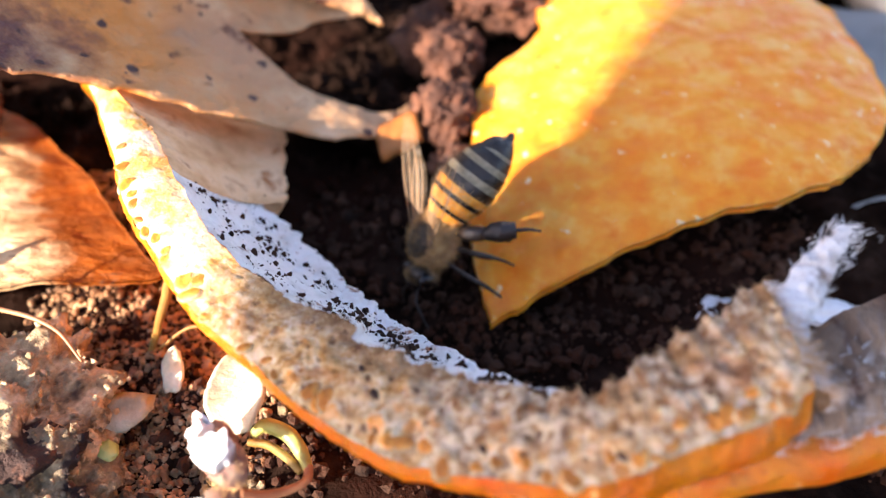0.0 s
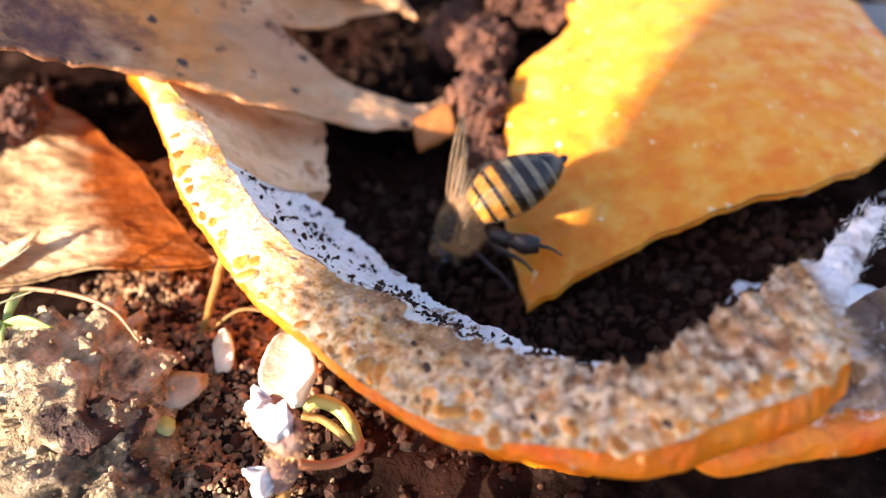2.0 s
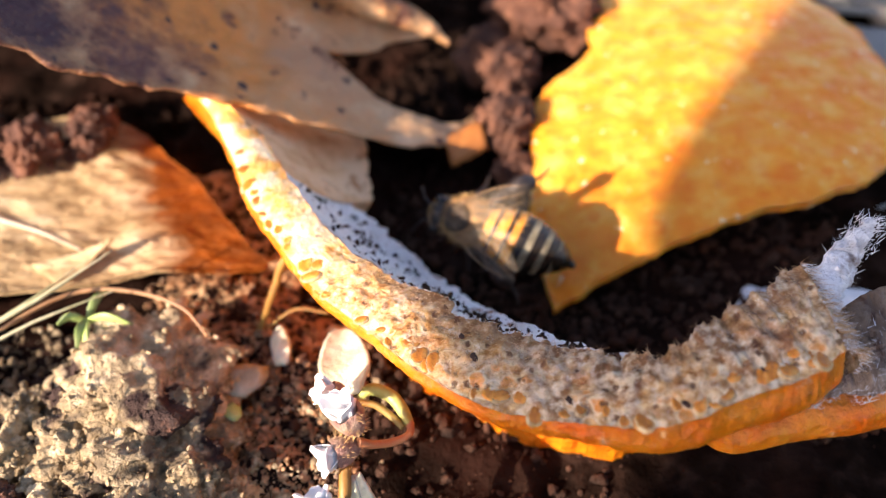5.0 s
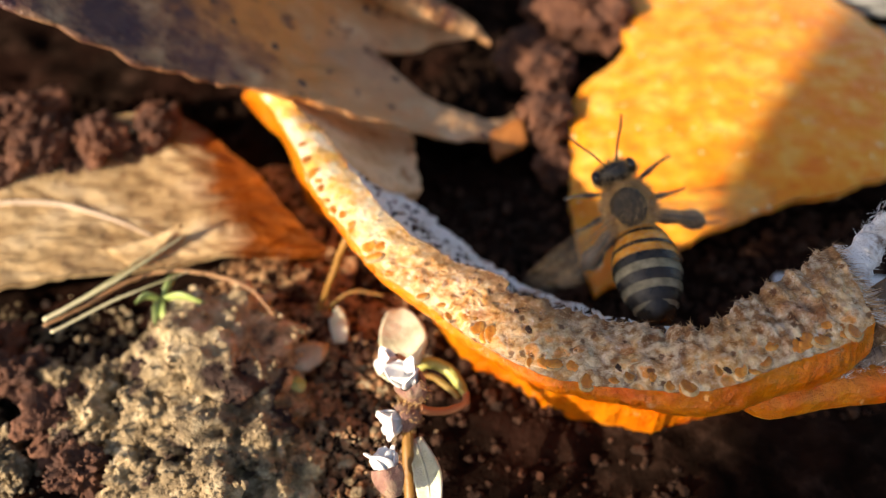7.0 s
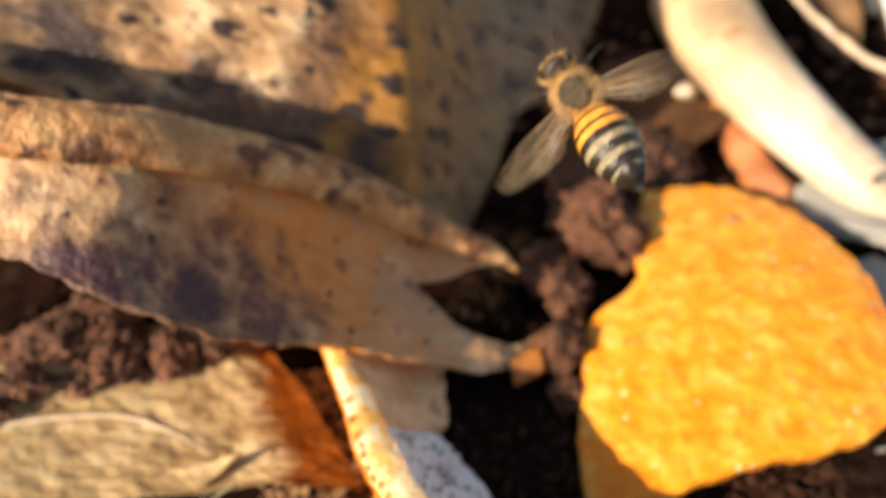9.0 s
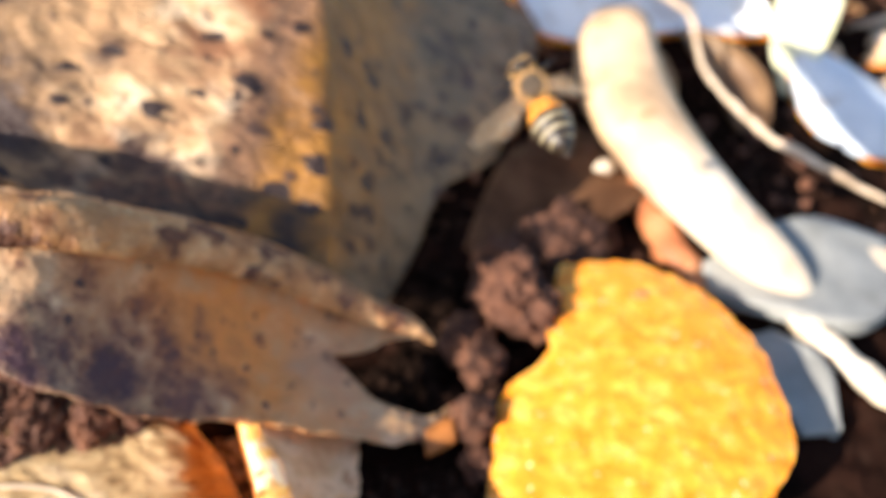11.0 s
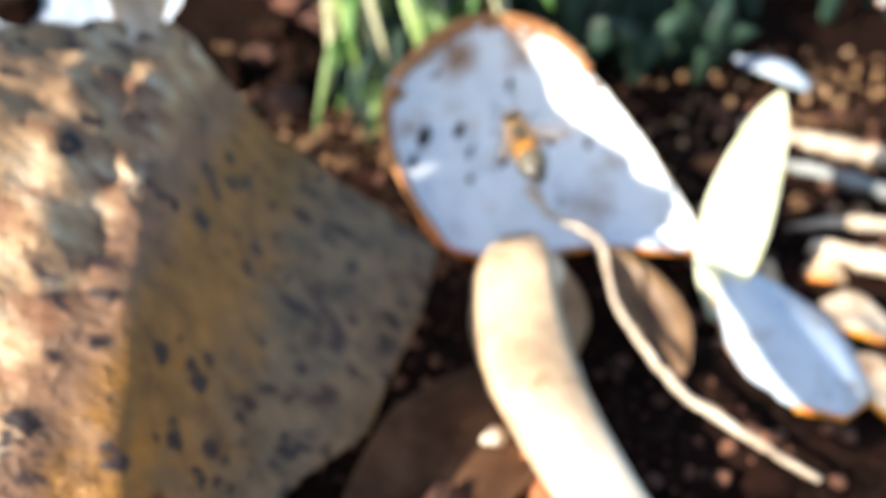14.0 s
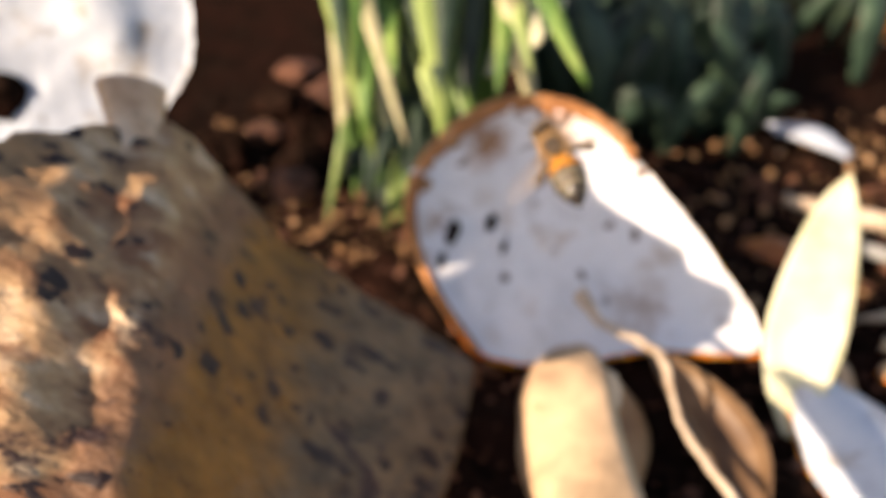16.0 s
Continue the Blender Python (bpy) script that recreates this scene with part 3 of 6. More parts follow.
for x, y, z, size, seed in ((5.5, 93, -1, (5.6, 7.5, 5.2), 1.0), (0.5, 80, -3, (3.4, 3.2, 3.2), 2.3), (0, 70, -3.5, (2.8, 3.2, 3), 3.1), (-2, 86, -5, (4, 4, 3), 4.2),
                            (1, 64, -6.5, (2.4, 2.2, 2.2), 5.7), (-72, 60, -3, (6, 4, 4), 18.4), (-63, 56, -3, (5, 3.5, 3.5), 19.5), (-56, 60, -3, (4, 3, 3), 20.5), (-50, 62, -3.5, (3.5, 3, 2.6), 21.7), (-66, 67, -4, (6, 4, 4), 22.3), (-71, 51, -3, (4, 2.5, 3), 23.9), (14, 112, -5, (9, 7, 5), 6.1), (4, 103, -5, (6, 5, 5), 7.4)):
    clod(x, y, z, size, seed)
# soil under the end of the curled leaf; the hollow's shade is put into its colour
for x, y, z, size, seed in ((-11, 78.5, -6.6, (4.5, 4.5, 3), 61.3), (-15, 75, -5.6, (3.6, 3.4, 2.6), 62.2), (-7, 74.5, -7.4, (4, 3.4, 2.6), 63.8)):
    clod(x, y, z, size, seed, SOIL, label="crumbly lump of soil under a leaf, darkened for shade")
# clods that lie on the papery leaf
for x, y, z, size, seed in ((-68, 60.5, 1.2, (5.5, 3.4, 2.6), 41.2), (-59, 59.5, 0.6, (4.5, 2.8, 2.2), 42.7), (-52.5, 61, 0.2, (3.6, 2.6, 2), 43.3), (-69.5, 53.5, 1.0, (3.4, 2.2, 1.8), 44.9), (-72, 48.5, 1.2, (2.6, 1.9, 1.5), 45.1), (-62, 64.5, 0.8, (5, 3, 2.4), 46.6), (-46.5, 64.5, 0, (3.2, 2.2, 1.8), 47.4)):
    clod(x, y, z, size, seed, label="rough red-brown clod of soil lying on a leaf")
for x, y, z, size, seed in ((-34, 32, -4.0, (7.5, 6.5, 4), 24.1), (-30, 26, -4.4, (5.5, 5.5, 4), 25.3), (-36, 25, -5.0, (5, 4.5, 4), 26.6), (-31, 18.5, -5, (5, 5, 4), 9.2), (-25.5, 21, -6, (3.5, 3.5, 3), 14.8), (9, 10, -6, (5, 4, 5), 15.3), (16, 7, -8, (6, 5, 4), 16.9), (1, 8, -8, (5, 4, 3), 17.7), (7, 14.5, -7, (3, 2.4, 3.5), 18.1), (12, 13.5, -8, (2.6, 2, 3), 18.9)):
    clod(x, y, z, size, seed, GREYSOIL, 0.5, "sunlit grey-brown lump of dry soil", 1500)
heap = random.Random(77)
for k in range(26):
    x, y, r = -61 + 4.6 * (k % 6) + heap.uniform(-1.6, 1.6), 14 + 5.2 * (k // 6) + heap.uniform(-1.6, 1.6), heap.uniform(1.3, 2.6)
    clod(x, y, ground_height(x, y) + 0.7 * r + 0.6, (r * heap.uniform(1, 1.5), r, r * heap.uniform(0.8, 1.2)), 50 + k * 1.31, GREYSOIL if k % 5 else CLOD, 0.7, "small grey-brown lump of dry soil", 260)


# ---- curved strip of orange peel ----
OUTER = [(-37.5, 70, 0.5), (-34.4, 65.2, 4.2), (-30, 57, 7), (-26.4, 49.8, 8), (-23.8, 43.6, 8.6), (-20.7, 39, 8.3), (-17.3, 34.5, 8), (-12.6, 29.9, 8), (-8.4, 26.2, 8), (-3.4, 22.7, 8.5), (2.4, 21, 9.5), (7.8, 19.9, 11), (13.2, 21.6, 12), (17, 22.9, 12.5), (19.6, 24.5, 13)]
INNER = [(-33, 67, 2), (-29.7, 60, 7.4), (-27, 56.5, 7.6), (-24, 52.8, 7.6), (-20.2, 45.6, 8.6), (-16.4, 39.8, 8.8), (-11.5, 35.2, 8.5), (-7.6, 33, 8.5), (-3.5, 30, 8.5), (-0.1, 28.4, 9), (4.2, 26.4, 10), (7.8, 25.1, 11.5), (11.1, 26.8, 12.5), (14.7, 29.1, 13), (18.5, 31.6, 13.5)]
# lower border of the pith, from the hidden end to where it runs out
FOOT_AT = [0, 0.07, 0.16, 0.262, 0.275, 0.29, 0.36, 0.43, 0.52, 0.58, 0.64, 0.70, 0.75, 1]
FOOT = [(-20, 72, -4), (-16.6, 65.5, -2.6), (-15.6, 59, -2), (-14.9, 54.4, -2), (-17.4, 53.2, -0.6), (-15.2, 52.6, -1.6), (-12.4, 49.4, -2), (-10.3, 47, -2), (-5.8, 41.6, -1), (-3.4, 38, 0.8), (-0.2, 34, 3.6), (3.0, 29.6, 6.8), (6.6, 26.4, 9.5), (18.8, 32.2, 11.5)]


def build_peel_strip():
    n, m = 430, 44
    rng = random.Random(4)
    outer, inner = spline(OUTER, n), spline(INNER, n)
    inward = inner - outer
    inward[:, 2] = 0
    inward /= np.linalg.norm(inward, axis=1, keepdims=True)
    s = np.linspace(0, 1, n)
    ledge = np.interp(s, [0, 0.55, 0.7, 0.82, 1], [0.5, 0.55, 0.75, 1.5, 1.9])
    foot = np.array([np.interp(s, FOOT_AT, [p[k] for p in FOOT]) for k in range(3)]).T
    shade = np.clip((s - 0.33) / 0.2, 0, 1)
    skin, cut, pith = [], [], []
    for i in range(n):
        o, q, d, g = outer[i], inner[i], inward[i], shade[i]
        o = o + d * (0.18 * noise3(i * 0.028, 1.7) + 0.12 * noise3(i * 0.13, 3.1))
        q = q + d * (0.75 * noise3(i * 0.075, 5.1) + 0.3 * noise3(i * 0.3, 6.6)) * max(0.3, g) + np.array([0, 0, 0.5 * noise3(i * 0.11, 8.8)]) * max(0.15, g)
        k = ledge[i]
        down = spline([o, o - d * 0.45 * k + (0, 0, -1.2 * k), o + d * 0.2 + (0, 0, -2.9 * k), o + d * 3 + (0, 0, -3.6 * k - 2), o + d * 7 + (0, 0, -3.6 * k - 5), o + d * 9 + (0, 0, -28)], 26)
        skin.append([p + d * (0.12 * noise3(p[0] * 1.3, p[1] * 1.3, p[2] * 1.3) + 0.05 * noise3(p[0] * 3.5, p[1] * 3.5, p[2] * 3.5)) for p in down][::-1])
        row = []
        for j in range(m + 1):
            f = j / m
            p = o * (1 - f) + q * f
            arch = math.sin(f * math.pi)
            rough = arch**0.5 * (0.35 + 0.65 * g)
            z = 0.42 * arch + rough * (0.36 * noise3(p[0] * 0.7, p[1] * 0.7, 2) + 0.08 * noise3(p[0] * 2.6, p[1] * 2.6, 4) + 0.05 * noise3(p[0] * 7, p[1] * 7, 6, 2))
            z -= rough * 0.6 * max(0, noise3(p[0] * 1.5, p[1] * 1.5, 11) - 0.35) + (0.22 * f if g < 0.5 else 0)
            row.append(p + np.array([0, 0, z]))
        cut.append(row)
        e = foot[i] + d * 0.5 * noise3(i * 0.12, 2.2)
        fall, tuck = q[2] - e[2], min(1, max(0, (float(np.dot(e - o, d)) - 7) / 5))
        inside = spline([q, q * 0.62 + e * 0.38 + (0, 0, -0.10 * fall), q * 0.3 + e * 0.7 + (0, 0, -0.12 * fall), e, e - d * 0.5 * tuck + (0, 0, -0.3 - 0.6 * tuck), e - d * 2.2 * tuck + (0, 0, -0.6 - 2.4 * tuck), e - d * 3 * tuck + (0, 0, -1 - 8 * tuck)], 34)
        pith.append([p + np.array([0, 0, 0.22 * noise3(p[0] * 0.9, p[1] * 0.9, p[2]) + 0.09 * noise3(p[0] * 3, p[1] * 3, p[2] * 3)]) for p in inside])
    strip = thing("orange_peel", "curved strip of orange peel with torn brown rim, half in sun", "orange peel", "orange peels")
    part("skin", loft(skin), RINGSKIN, strip, "bright orange dimpled outer skin")
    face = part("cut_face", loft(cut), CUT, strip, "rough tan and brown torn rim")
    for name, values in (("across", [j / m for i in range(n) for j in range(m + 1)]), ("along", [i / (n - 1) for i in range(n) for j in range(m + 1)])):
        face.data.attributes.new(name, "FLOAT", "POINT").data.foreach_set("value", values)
    k = int(0.272 * n)
    part("pith", loft(pith[k : int(0.755 * n)]), PITH, strip, "white inner pith sprinkled with soil")
    part("stained_pith", loft(pith[: k + 1]), LINING, strip, "tan stained inner pith")

    def on_rim(i, f):
        return np.array(cut[i][0]) * (1 - f) + np.array(cut[i][m]) * f + (0, 0, 0.42 * math.sin(f * math.pi))

    # oil glands along the outer side of the torn rim: full ones and open cups
    dome = lump((0.66, 0.58, 0.13), 0.25, 2.0, 3)
    turn, steps = np.linspace(0, math.tau, 15)[:-1], [(0.56, -0.08), (0.62, 0.03), (0.68, 0.06), (0.76, 0.02), (0.86, -0.14)]
    cup = loft([[(math.cos(a) * r, math.sin(a) * r * 0.85, z) for a in turn] for r, z in steps], True)
    for k in range(48):
        i = int(n * (0.22 + 0.76 * k / 48) + rng.uniform(-4, 4))
        f = 0.05 + 0.13 * rng.random() + (0.12 if k % 4 == 0 else 0)
        c, g = on_rim(min(i, n - 1), f), 0.62 + 0.6 * rng.random() ** 1.5
        at = pose(c[0] * U, c[1] * U, (c[2] - 0.04) * U, rng.uniform(-14, 14), rng.uniform(-14, 14), rng.uniform(0, 90)) @ Matrix.Diagonal((g, g * rng.uniform(0.75, 1), g, 1))
        gland = part("oil_gland", dome, GLAND, strip, at=at)
        if k % 2:
            part("gland_wall", cup, GLANDCUP, gland)
    # flat dark lumps: the shade inside small holes is put into their colour
    for k, (at, f, r) in enumerate(((0.60, 0.48, 0.24), (0.57, 0.62, 0.16), (0.70, 0.24, 0.2), (0.80, 0.2, 0.24), (0.88, 0.24, 0.2))):
        c = on_rim(int(at * n), f)
        part("pit", lump((r, r * 1.5, 0.05), 0.5, k * 2.0, 3), PITHOLE, strip, "flat dark spot standing for a hole in the rim", at=pose(c[0] * U, c[1] * U, (c[2] + 0.06) * U, 0, 0, 20))
    # torn fibres standing out of the rim
    for mat, count, low, high, long in ((CUTEND, 1300, 0.42, 1.0, 0.50), (LINING, 1500, 0.20, 1.0, 0.35)):
        hairs = []
        for _ in range(count):
            i = int(n * rng.uniform(low, high)) - 1
            f = 1 - 0.9 * rng.random() ** 2
            c = on_rim(i, f)
            d = np.array([rng.gauss(0, 1), rng.gauss(0, 1), abs(rng.gauss(0, 0.5))])
            d *= long * rng.uniform(0.3, 1.2) / np.linalg.norm(d)
            w = np.cross(d, (0.3, -0.8, 0.6))
            w *= 0.018 / (np.linalg.norm(w) + 1e-6)
            hairs.append(([c - w, c + w, c + d + w * 0.3, c + d - w * 0.3], [(0, 1, 2, 3)]))
        tagged(part("torn_fuzz", joined(hairs, False), mat, strip, "short torn fibres"), kind="stuff")
    # soil crumbs that lie on the white pith
    bm = bmesh.new()
    bmesh.ops.create_icosphere(bm, subdivisions=1, radius=1.0)
    ico, tri = [v.co.copy() for v in bm.verts], [tuple(v.index for v in f.verts) for f in bm.faces]
    bm.free()
    bits = []
    while len(bits) < 760:
        i, j = int(n * rng.uniform(0.27, 0.74)), rng.randrange(1, 14)
        c = Vector(pith[i][j])
        if noise3(c.x * 0.45, c.y * 0.45, 3.0) + 0.5 * noise3(c.x * 1.6, c.y * 1.6, 8.0) < rng.uniform(-0.25, 0.5):
            continue
        r = 0.05 + 0.28 * rng.random() ** 4
        shape = Euler([rng.uniform(0, 6.28) for _ in range(3)]).to_matrix() @ Matrix.Diagonal((1.4, 0.9, 0.6))
        bits.append(([c + Vector((0, 0, 0.4 * r)) + (shape @ v) * r * rng.uniform(0.7, 1.2) for v in ico], tri))
    tagged(part("soil_speck", joined(bits, False), CRUMB, strip, "dark soil specks on the pith"), kind="stuff")
    # torn end with a white fibrous horn
    end = [inner[-1] * 0.5 + outer[-1] * 0.5 + (0.3, 1.0, -1.6), inner[-1] * 0.75 + outer[-1] * 0.25 + (1.6, 0.6, -1.0), (22.6, 33.4, 13.2), (24.6, 35.4, 13.9)]
    horn = part("horn", tube(end, [1.4, 1.35, 0.95, 0.4], 18, 60, 0.6), HORN, strip, "white fibrous torn horn")
    for v in horn.data.vertices:
        c = v.co / U
        v.co += Vector([noise3(c.x * 1.1 + 7 * k, c.y * 1.1, c.z * 1.1, 5) for k in range(3)]) * 0.35 * U
    wisps = []
    for k in range(900):
        c = np.array(end[1]) + (np.array(end[3]) - np.array(end[1])) * rng.random() ** 1.3 + np.array([rng.gauss(0, 0.6), rng.gauss(0, 0.4), rng.uniform(-0.3, 0.6)])
        d = np.array([rng.uniform(-0.4, 1.0), rng.uniform(-0.3, 0.9), rng.uniform(-0.2, 0.6)]) * rng.uniform(0.4, 1.2)
        w = np.cross(d, (0.3, -0.8, 0.6)) * 0.06
        wisps.append(([c - w, c + w, c + d], [(0, 1, 2)]))
    tagged(part("wisp", joined(wisps, False), HORN, strip, "fine white torn fibres"), kind="stuff")
    side = []
    for k in range(24):
        f = k / 23
        a = np.array(outer[-1]) * (1 - f) + np.array(inner[-1]) * f
        side.append(spline([a + (0, 0, 0.1), a + (1.6 + 0.5 * noise3(k * 0.4, 1), 0.4, -1.5), a + (2.0, 0.9 + 0.4 * noise3(k * 0.4, 4), -4), a + (0.8, 1.6, -6.5), a + (-1.0, 3, -8)], 24))
    end_face = part("torn_end", loft(side), ENDFUZZ, strip, "fuzzy tan-brown torn end")
    for v in end_face.data.vertices:
        c = v.co / U
        v.co += Vector((1, 0, 0.4)) * (0.35 * noise3(c.x * 1.5, c.y * 1.5, c.z * 1.5, 5)) * U
    for mat, count in ((CUTEND, 500), (LINING, 500), (HORN, 500)):
        hairs = []
        for _ in range(count):
            c = np.array(side[rng.randrange(24)][rng.randrange(13)])
            d = np.array([rng.uniform(0.3, 1.2), rng.uniform(-0.7, 0.3), rng.uniform(-0.6, 0.5)]) * rng.uniform(0.4, 1.1)
            w = np.cross(d, (0.3, -0.8, 0.6))
            w *= 0.022 / (np.linalg.norm(w) + 1e-6)
            hairs.append(([c - w, c + w, c + d + w * 0.3, c + d - w * 0.3], [(0, 1, 2, 3)]))
        tagged(part("end_fuzz", joined(hairs, False), mat, strip, "torn fibres at the end"), kind="stuff")


ENDFUZZ = material("fuzzy tan torn pith", [(0.14, 0.06, 0.026), (0.46, 0.29, 0.16), (0.76, 0.62, 0.46)], 620, 0.8, 1.2, second=(0.22, 0.10, 0.045), second_scale=300, second_cut=(0.50, 0.60), stretch=(0.6, 1.5, 1))
GLAND = material("orange oil gland", [(0.36, 0.08, 0.012), (0.66, 0.21, 0.02), (0.70, 0.34, 0.09)], 900, 0.3, 0.3, sss=0.3, random_hue=0.3)
GLANDCUP = material("opened oil gland", [(0.46, 0.20, 0.06), (0.66, 0.38, 0.16), (0.80, 0.60, 0.38)], 1500, 0.35, 0.4, sss=0.2, random_hue=0.35)
PITHOLE = material("dark pit colour", [(0.02, 0.009, 0.005), (0.10, 0.035, 0.014)], 900, 0.8, 0.4)
build_peel_strip()


# ---- flat chip of orange peel ----
def chip_height(x, y, f):
    base = -4.5 + 0.055 * (y - 46) + 0.12 * (x - 5) * (1 - 0.006 * (y - 46))
    dome = 6.5 * (1 - ((x - 24) / 34) ** 2 - ((y - 76) / 44) ** 2)
    return base - 3.2 + max(dome, -1.5) * 0.8 + 0.16 * noise3(x * 0.55, y * 0.55, 2) - 1.1 * max(0, f - 0.9) * 10 * 0.35


def build_chip():
    chip = thing("orange_peel", "flat torn chip of orange peel lying skin up on soil", "orange peel", "orange peels")
    outline = [(4.1, 44.9), (3.3, 48), (2.7, 51.5), (2.0, 57.5), (2.8, 63), (2.9, 68), (3.2, 72.6), (4.6, 75.8), (7.8, 78.6), (10.9, 82.2), (10.9, 86.5), (13.6, 91), (12.2, 96), (14.2, 102), (22.5, 103), (31.5, 100.3), (39, 92.5), (43.4, 82), (44.8, 70), (42.8, 63), (38.5, 57.6), (31, 54.2), (21.6, 52), (13, 48.7), (8, 46.6)]
    part("skin", plate(outline, chip_height, 0.7, 40, 240, 0.03, 2.0), SKIN, chip, "bright orange dimpled skin, sunlit at one side")
    part("pith", plate([(24 + (x - 24) * 0.9, 76 + (y - 76) * 0.9) for x, y in outline], lambda x, y, f: chip_height(x, y, f) - 0.65, 1.9, 10, 100, 0.03, 2.0), CLEANPITH, chip, "pale pith underside")

    part("scar", lump((1.3, 0.9, 0.3), 0.3, 2.0), RIM, chip, "small brown scar", at=pose(26 * U, 94 * U, (chip_height(26, 94, 0.6) + 0.05) * U))


build_chip()


# ---- fragment of peel beyond the torn end, with white pith up ----
def build_fragment():
    frag = thing("orange_peel", "broken piece of orange peel, fuzzy white pith up", "orange peel", "orange peels")
    outline = [(15, 23.2), (18, 22.8), (22.3, 23.6), (27, 24.9), (33, 26.6), (39, 28.6), (40, 31.5), (33, 34), (26, 33), (21, 30), (16, 26)]

    def h(x, y, f):
        return float(np.interp(x, [14, 18, 24], [7.5, 7.8, 8.4])) + 0.22 * (y - 22) + 0.5 * noise3(x * 0.5, y * 0.5, 6) + 0.3 * noise3(x * 2.2, y * 0.9, 2) - 1.6 * max(0, f - 0.55) ** 2 * 4

    part("pith", plate(outline, h, 1.2, 24, 150, 0.03, 4.0), FUZZYPITH, frag, "fuzzy white pith stained brown")
    edge, rows = spline([(10, 25), (11.5, 22.6), (13, 21.5), (15, 21.6), (18, 22.3), (22.3, 22.9), (27, 24.2), (33, 25.9), (40, 28.2)], 120), []
    for i, (x, y) in enumerate(edge):
        z = float(np.interp(x, [10, 12, 15, 22, 30, 40], [7.0, 7.4, 7.9, 8.0, 8.6, 9.4]))
        w = 0.2 * noise3(i * 0.05, 2.0)
        rows.append([p + np.array([0, 0.10 * noise3(p[0] * 0.6, p[1] * 0.6, p[2] * 0.6), 0]) for p in spline([(x, y + 3.2, z + 0.1), (x, y + 1.0, z + 0.25 + w), (x, y - 0.1, z - 0.2), (x + 0.1, y - 0.45, z - 1.3), (x + 0.1, y - 0.1, z - 2.4), (x, y + 2.2, z - 4.4), (x, y + 6, z - 9)], 30)][::-1])
    part("skin", loft(rows), RINGSKIN, frag, "orange skin below")
    rng = random.Random(8)
    wisps = []
    for k in range(1500):
        x = 15 + 24 * rng.random() ** 1.5
        y = float(np.interp(x, [15, 22, 27, 33, 40], [22.6, 23.4, 24.7, 26.4, 28.6])) + 5.5 * rng.random() ** 1.6
        c = np.array([x, y, h(x, y, 0.7)])
        d = np.array([rng.uniform(-0.5, 1.0), rng.uniform(-0.2, 0.9), rng.uniform(0.05, 0.5)]) * rng.uniform(0.5, 1.3)
        w = np.cross(d, (0.3, -0.8, 0.6)) * 0.05
        wisps.append(([c - w, c + w, c + d], [(0, 1, 2)]))
    tagged(part("wisp", joined(wisps, False), HORN, frag, "fine white torn fibres"), kind="stuff")
    bit = part("pith_scrap", lump((5.6, 1.7, 0.9), 0.45, 3.3, 4), CLEANPITH, at=pose(33 * U, 46.8 * U, -8.2 * U, 10, 0, -12))
    tagged(bit, "strip of white pith on dark soil behind the peel rim", "peel scrap")
    bit = part("pith_scrap", lump((2.6, 1.2, 0.7), 0.5, 5.1, 4), HORN, at=pose(24.2 * U, 46.6 * U, -8.6 * U, 25, 0, 35))
    tagged(bit, "strip of white pith on dark soil behind the peel rim", "peel scrap")


build_fragment()


# ---- curled spotted leaf ----
LOW = [(-96, 44, 35), (-76, 48, 32), (-61, 50.4, 28.6), (-49.2, 48.7, 24.5), (-38.2, 51.5, 15.6), (-29.2, 56.5, 9.6), (-18.6, 60.2, 2.6), (-8.1, 64.2, -2.6), (-3.6, 71.9, -5)]
TOP = [(-104, 62, 49), (-84, 63, 45), (-63, 61.5, 39.5), (-47.4, 67.2, 34), (-33.8, 77.1, 22), (-24, 80.3, 14), (-17, 81.2, 8), (-10.2, 81.5, 4), (-7, 80, 1)]


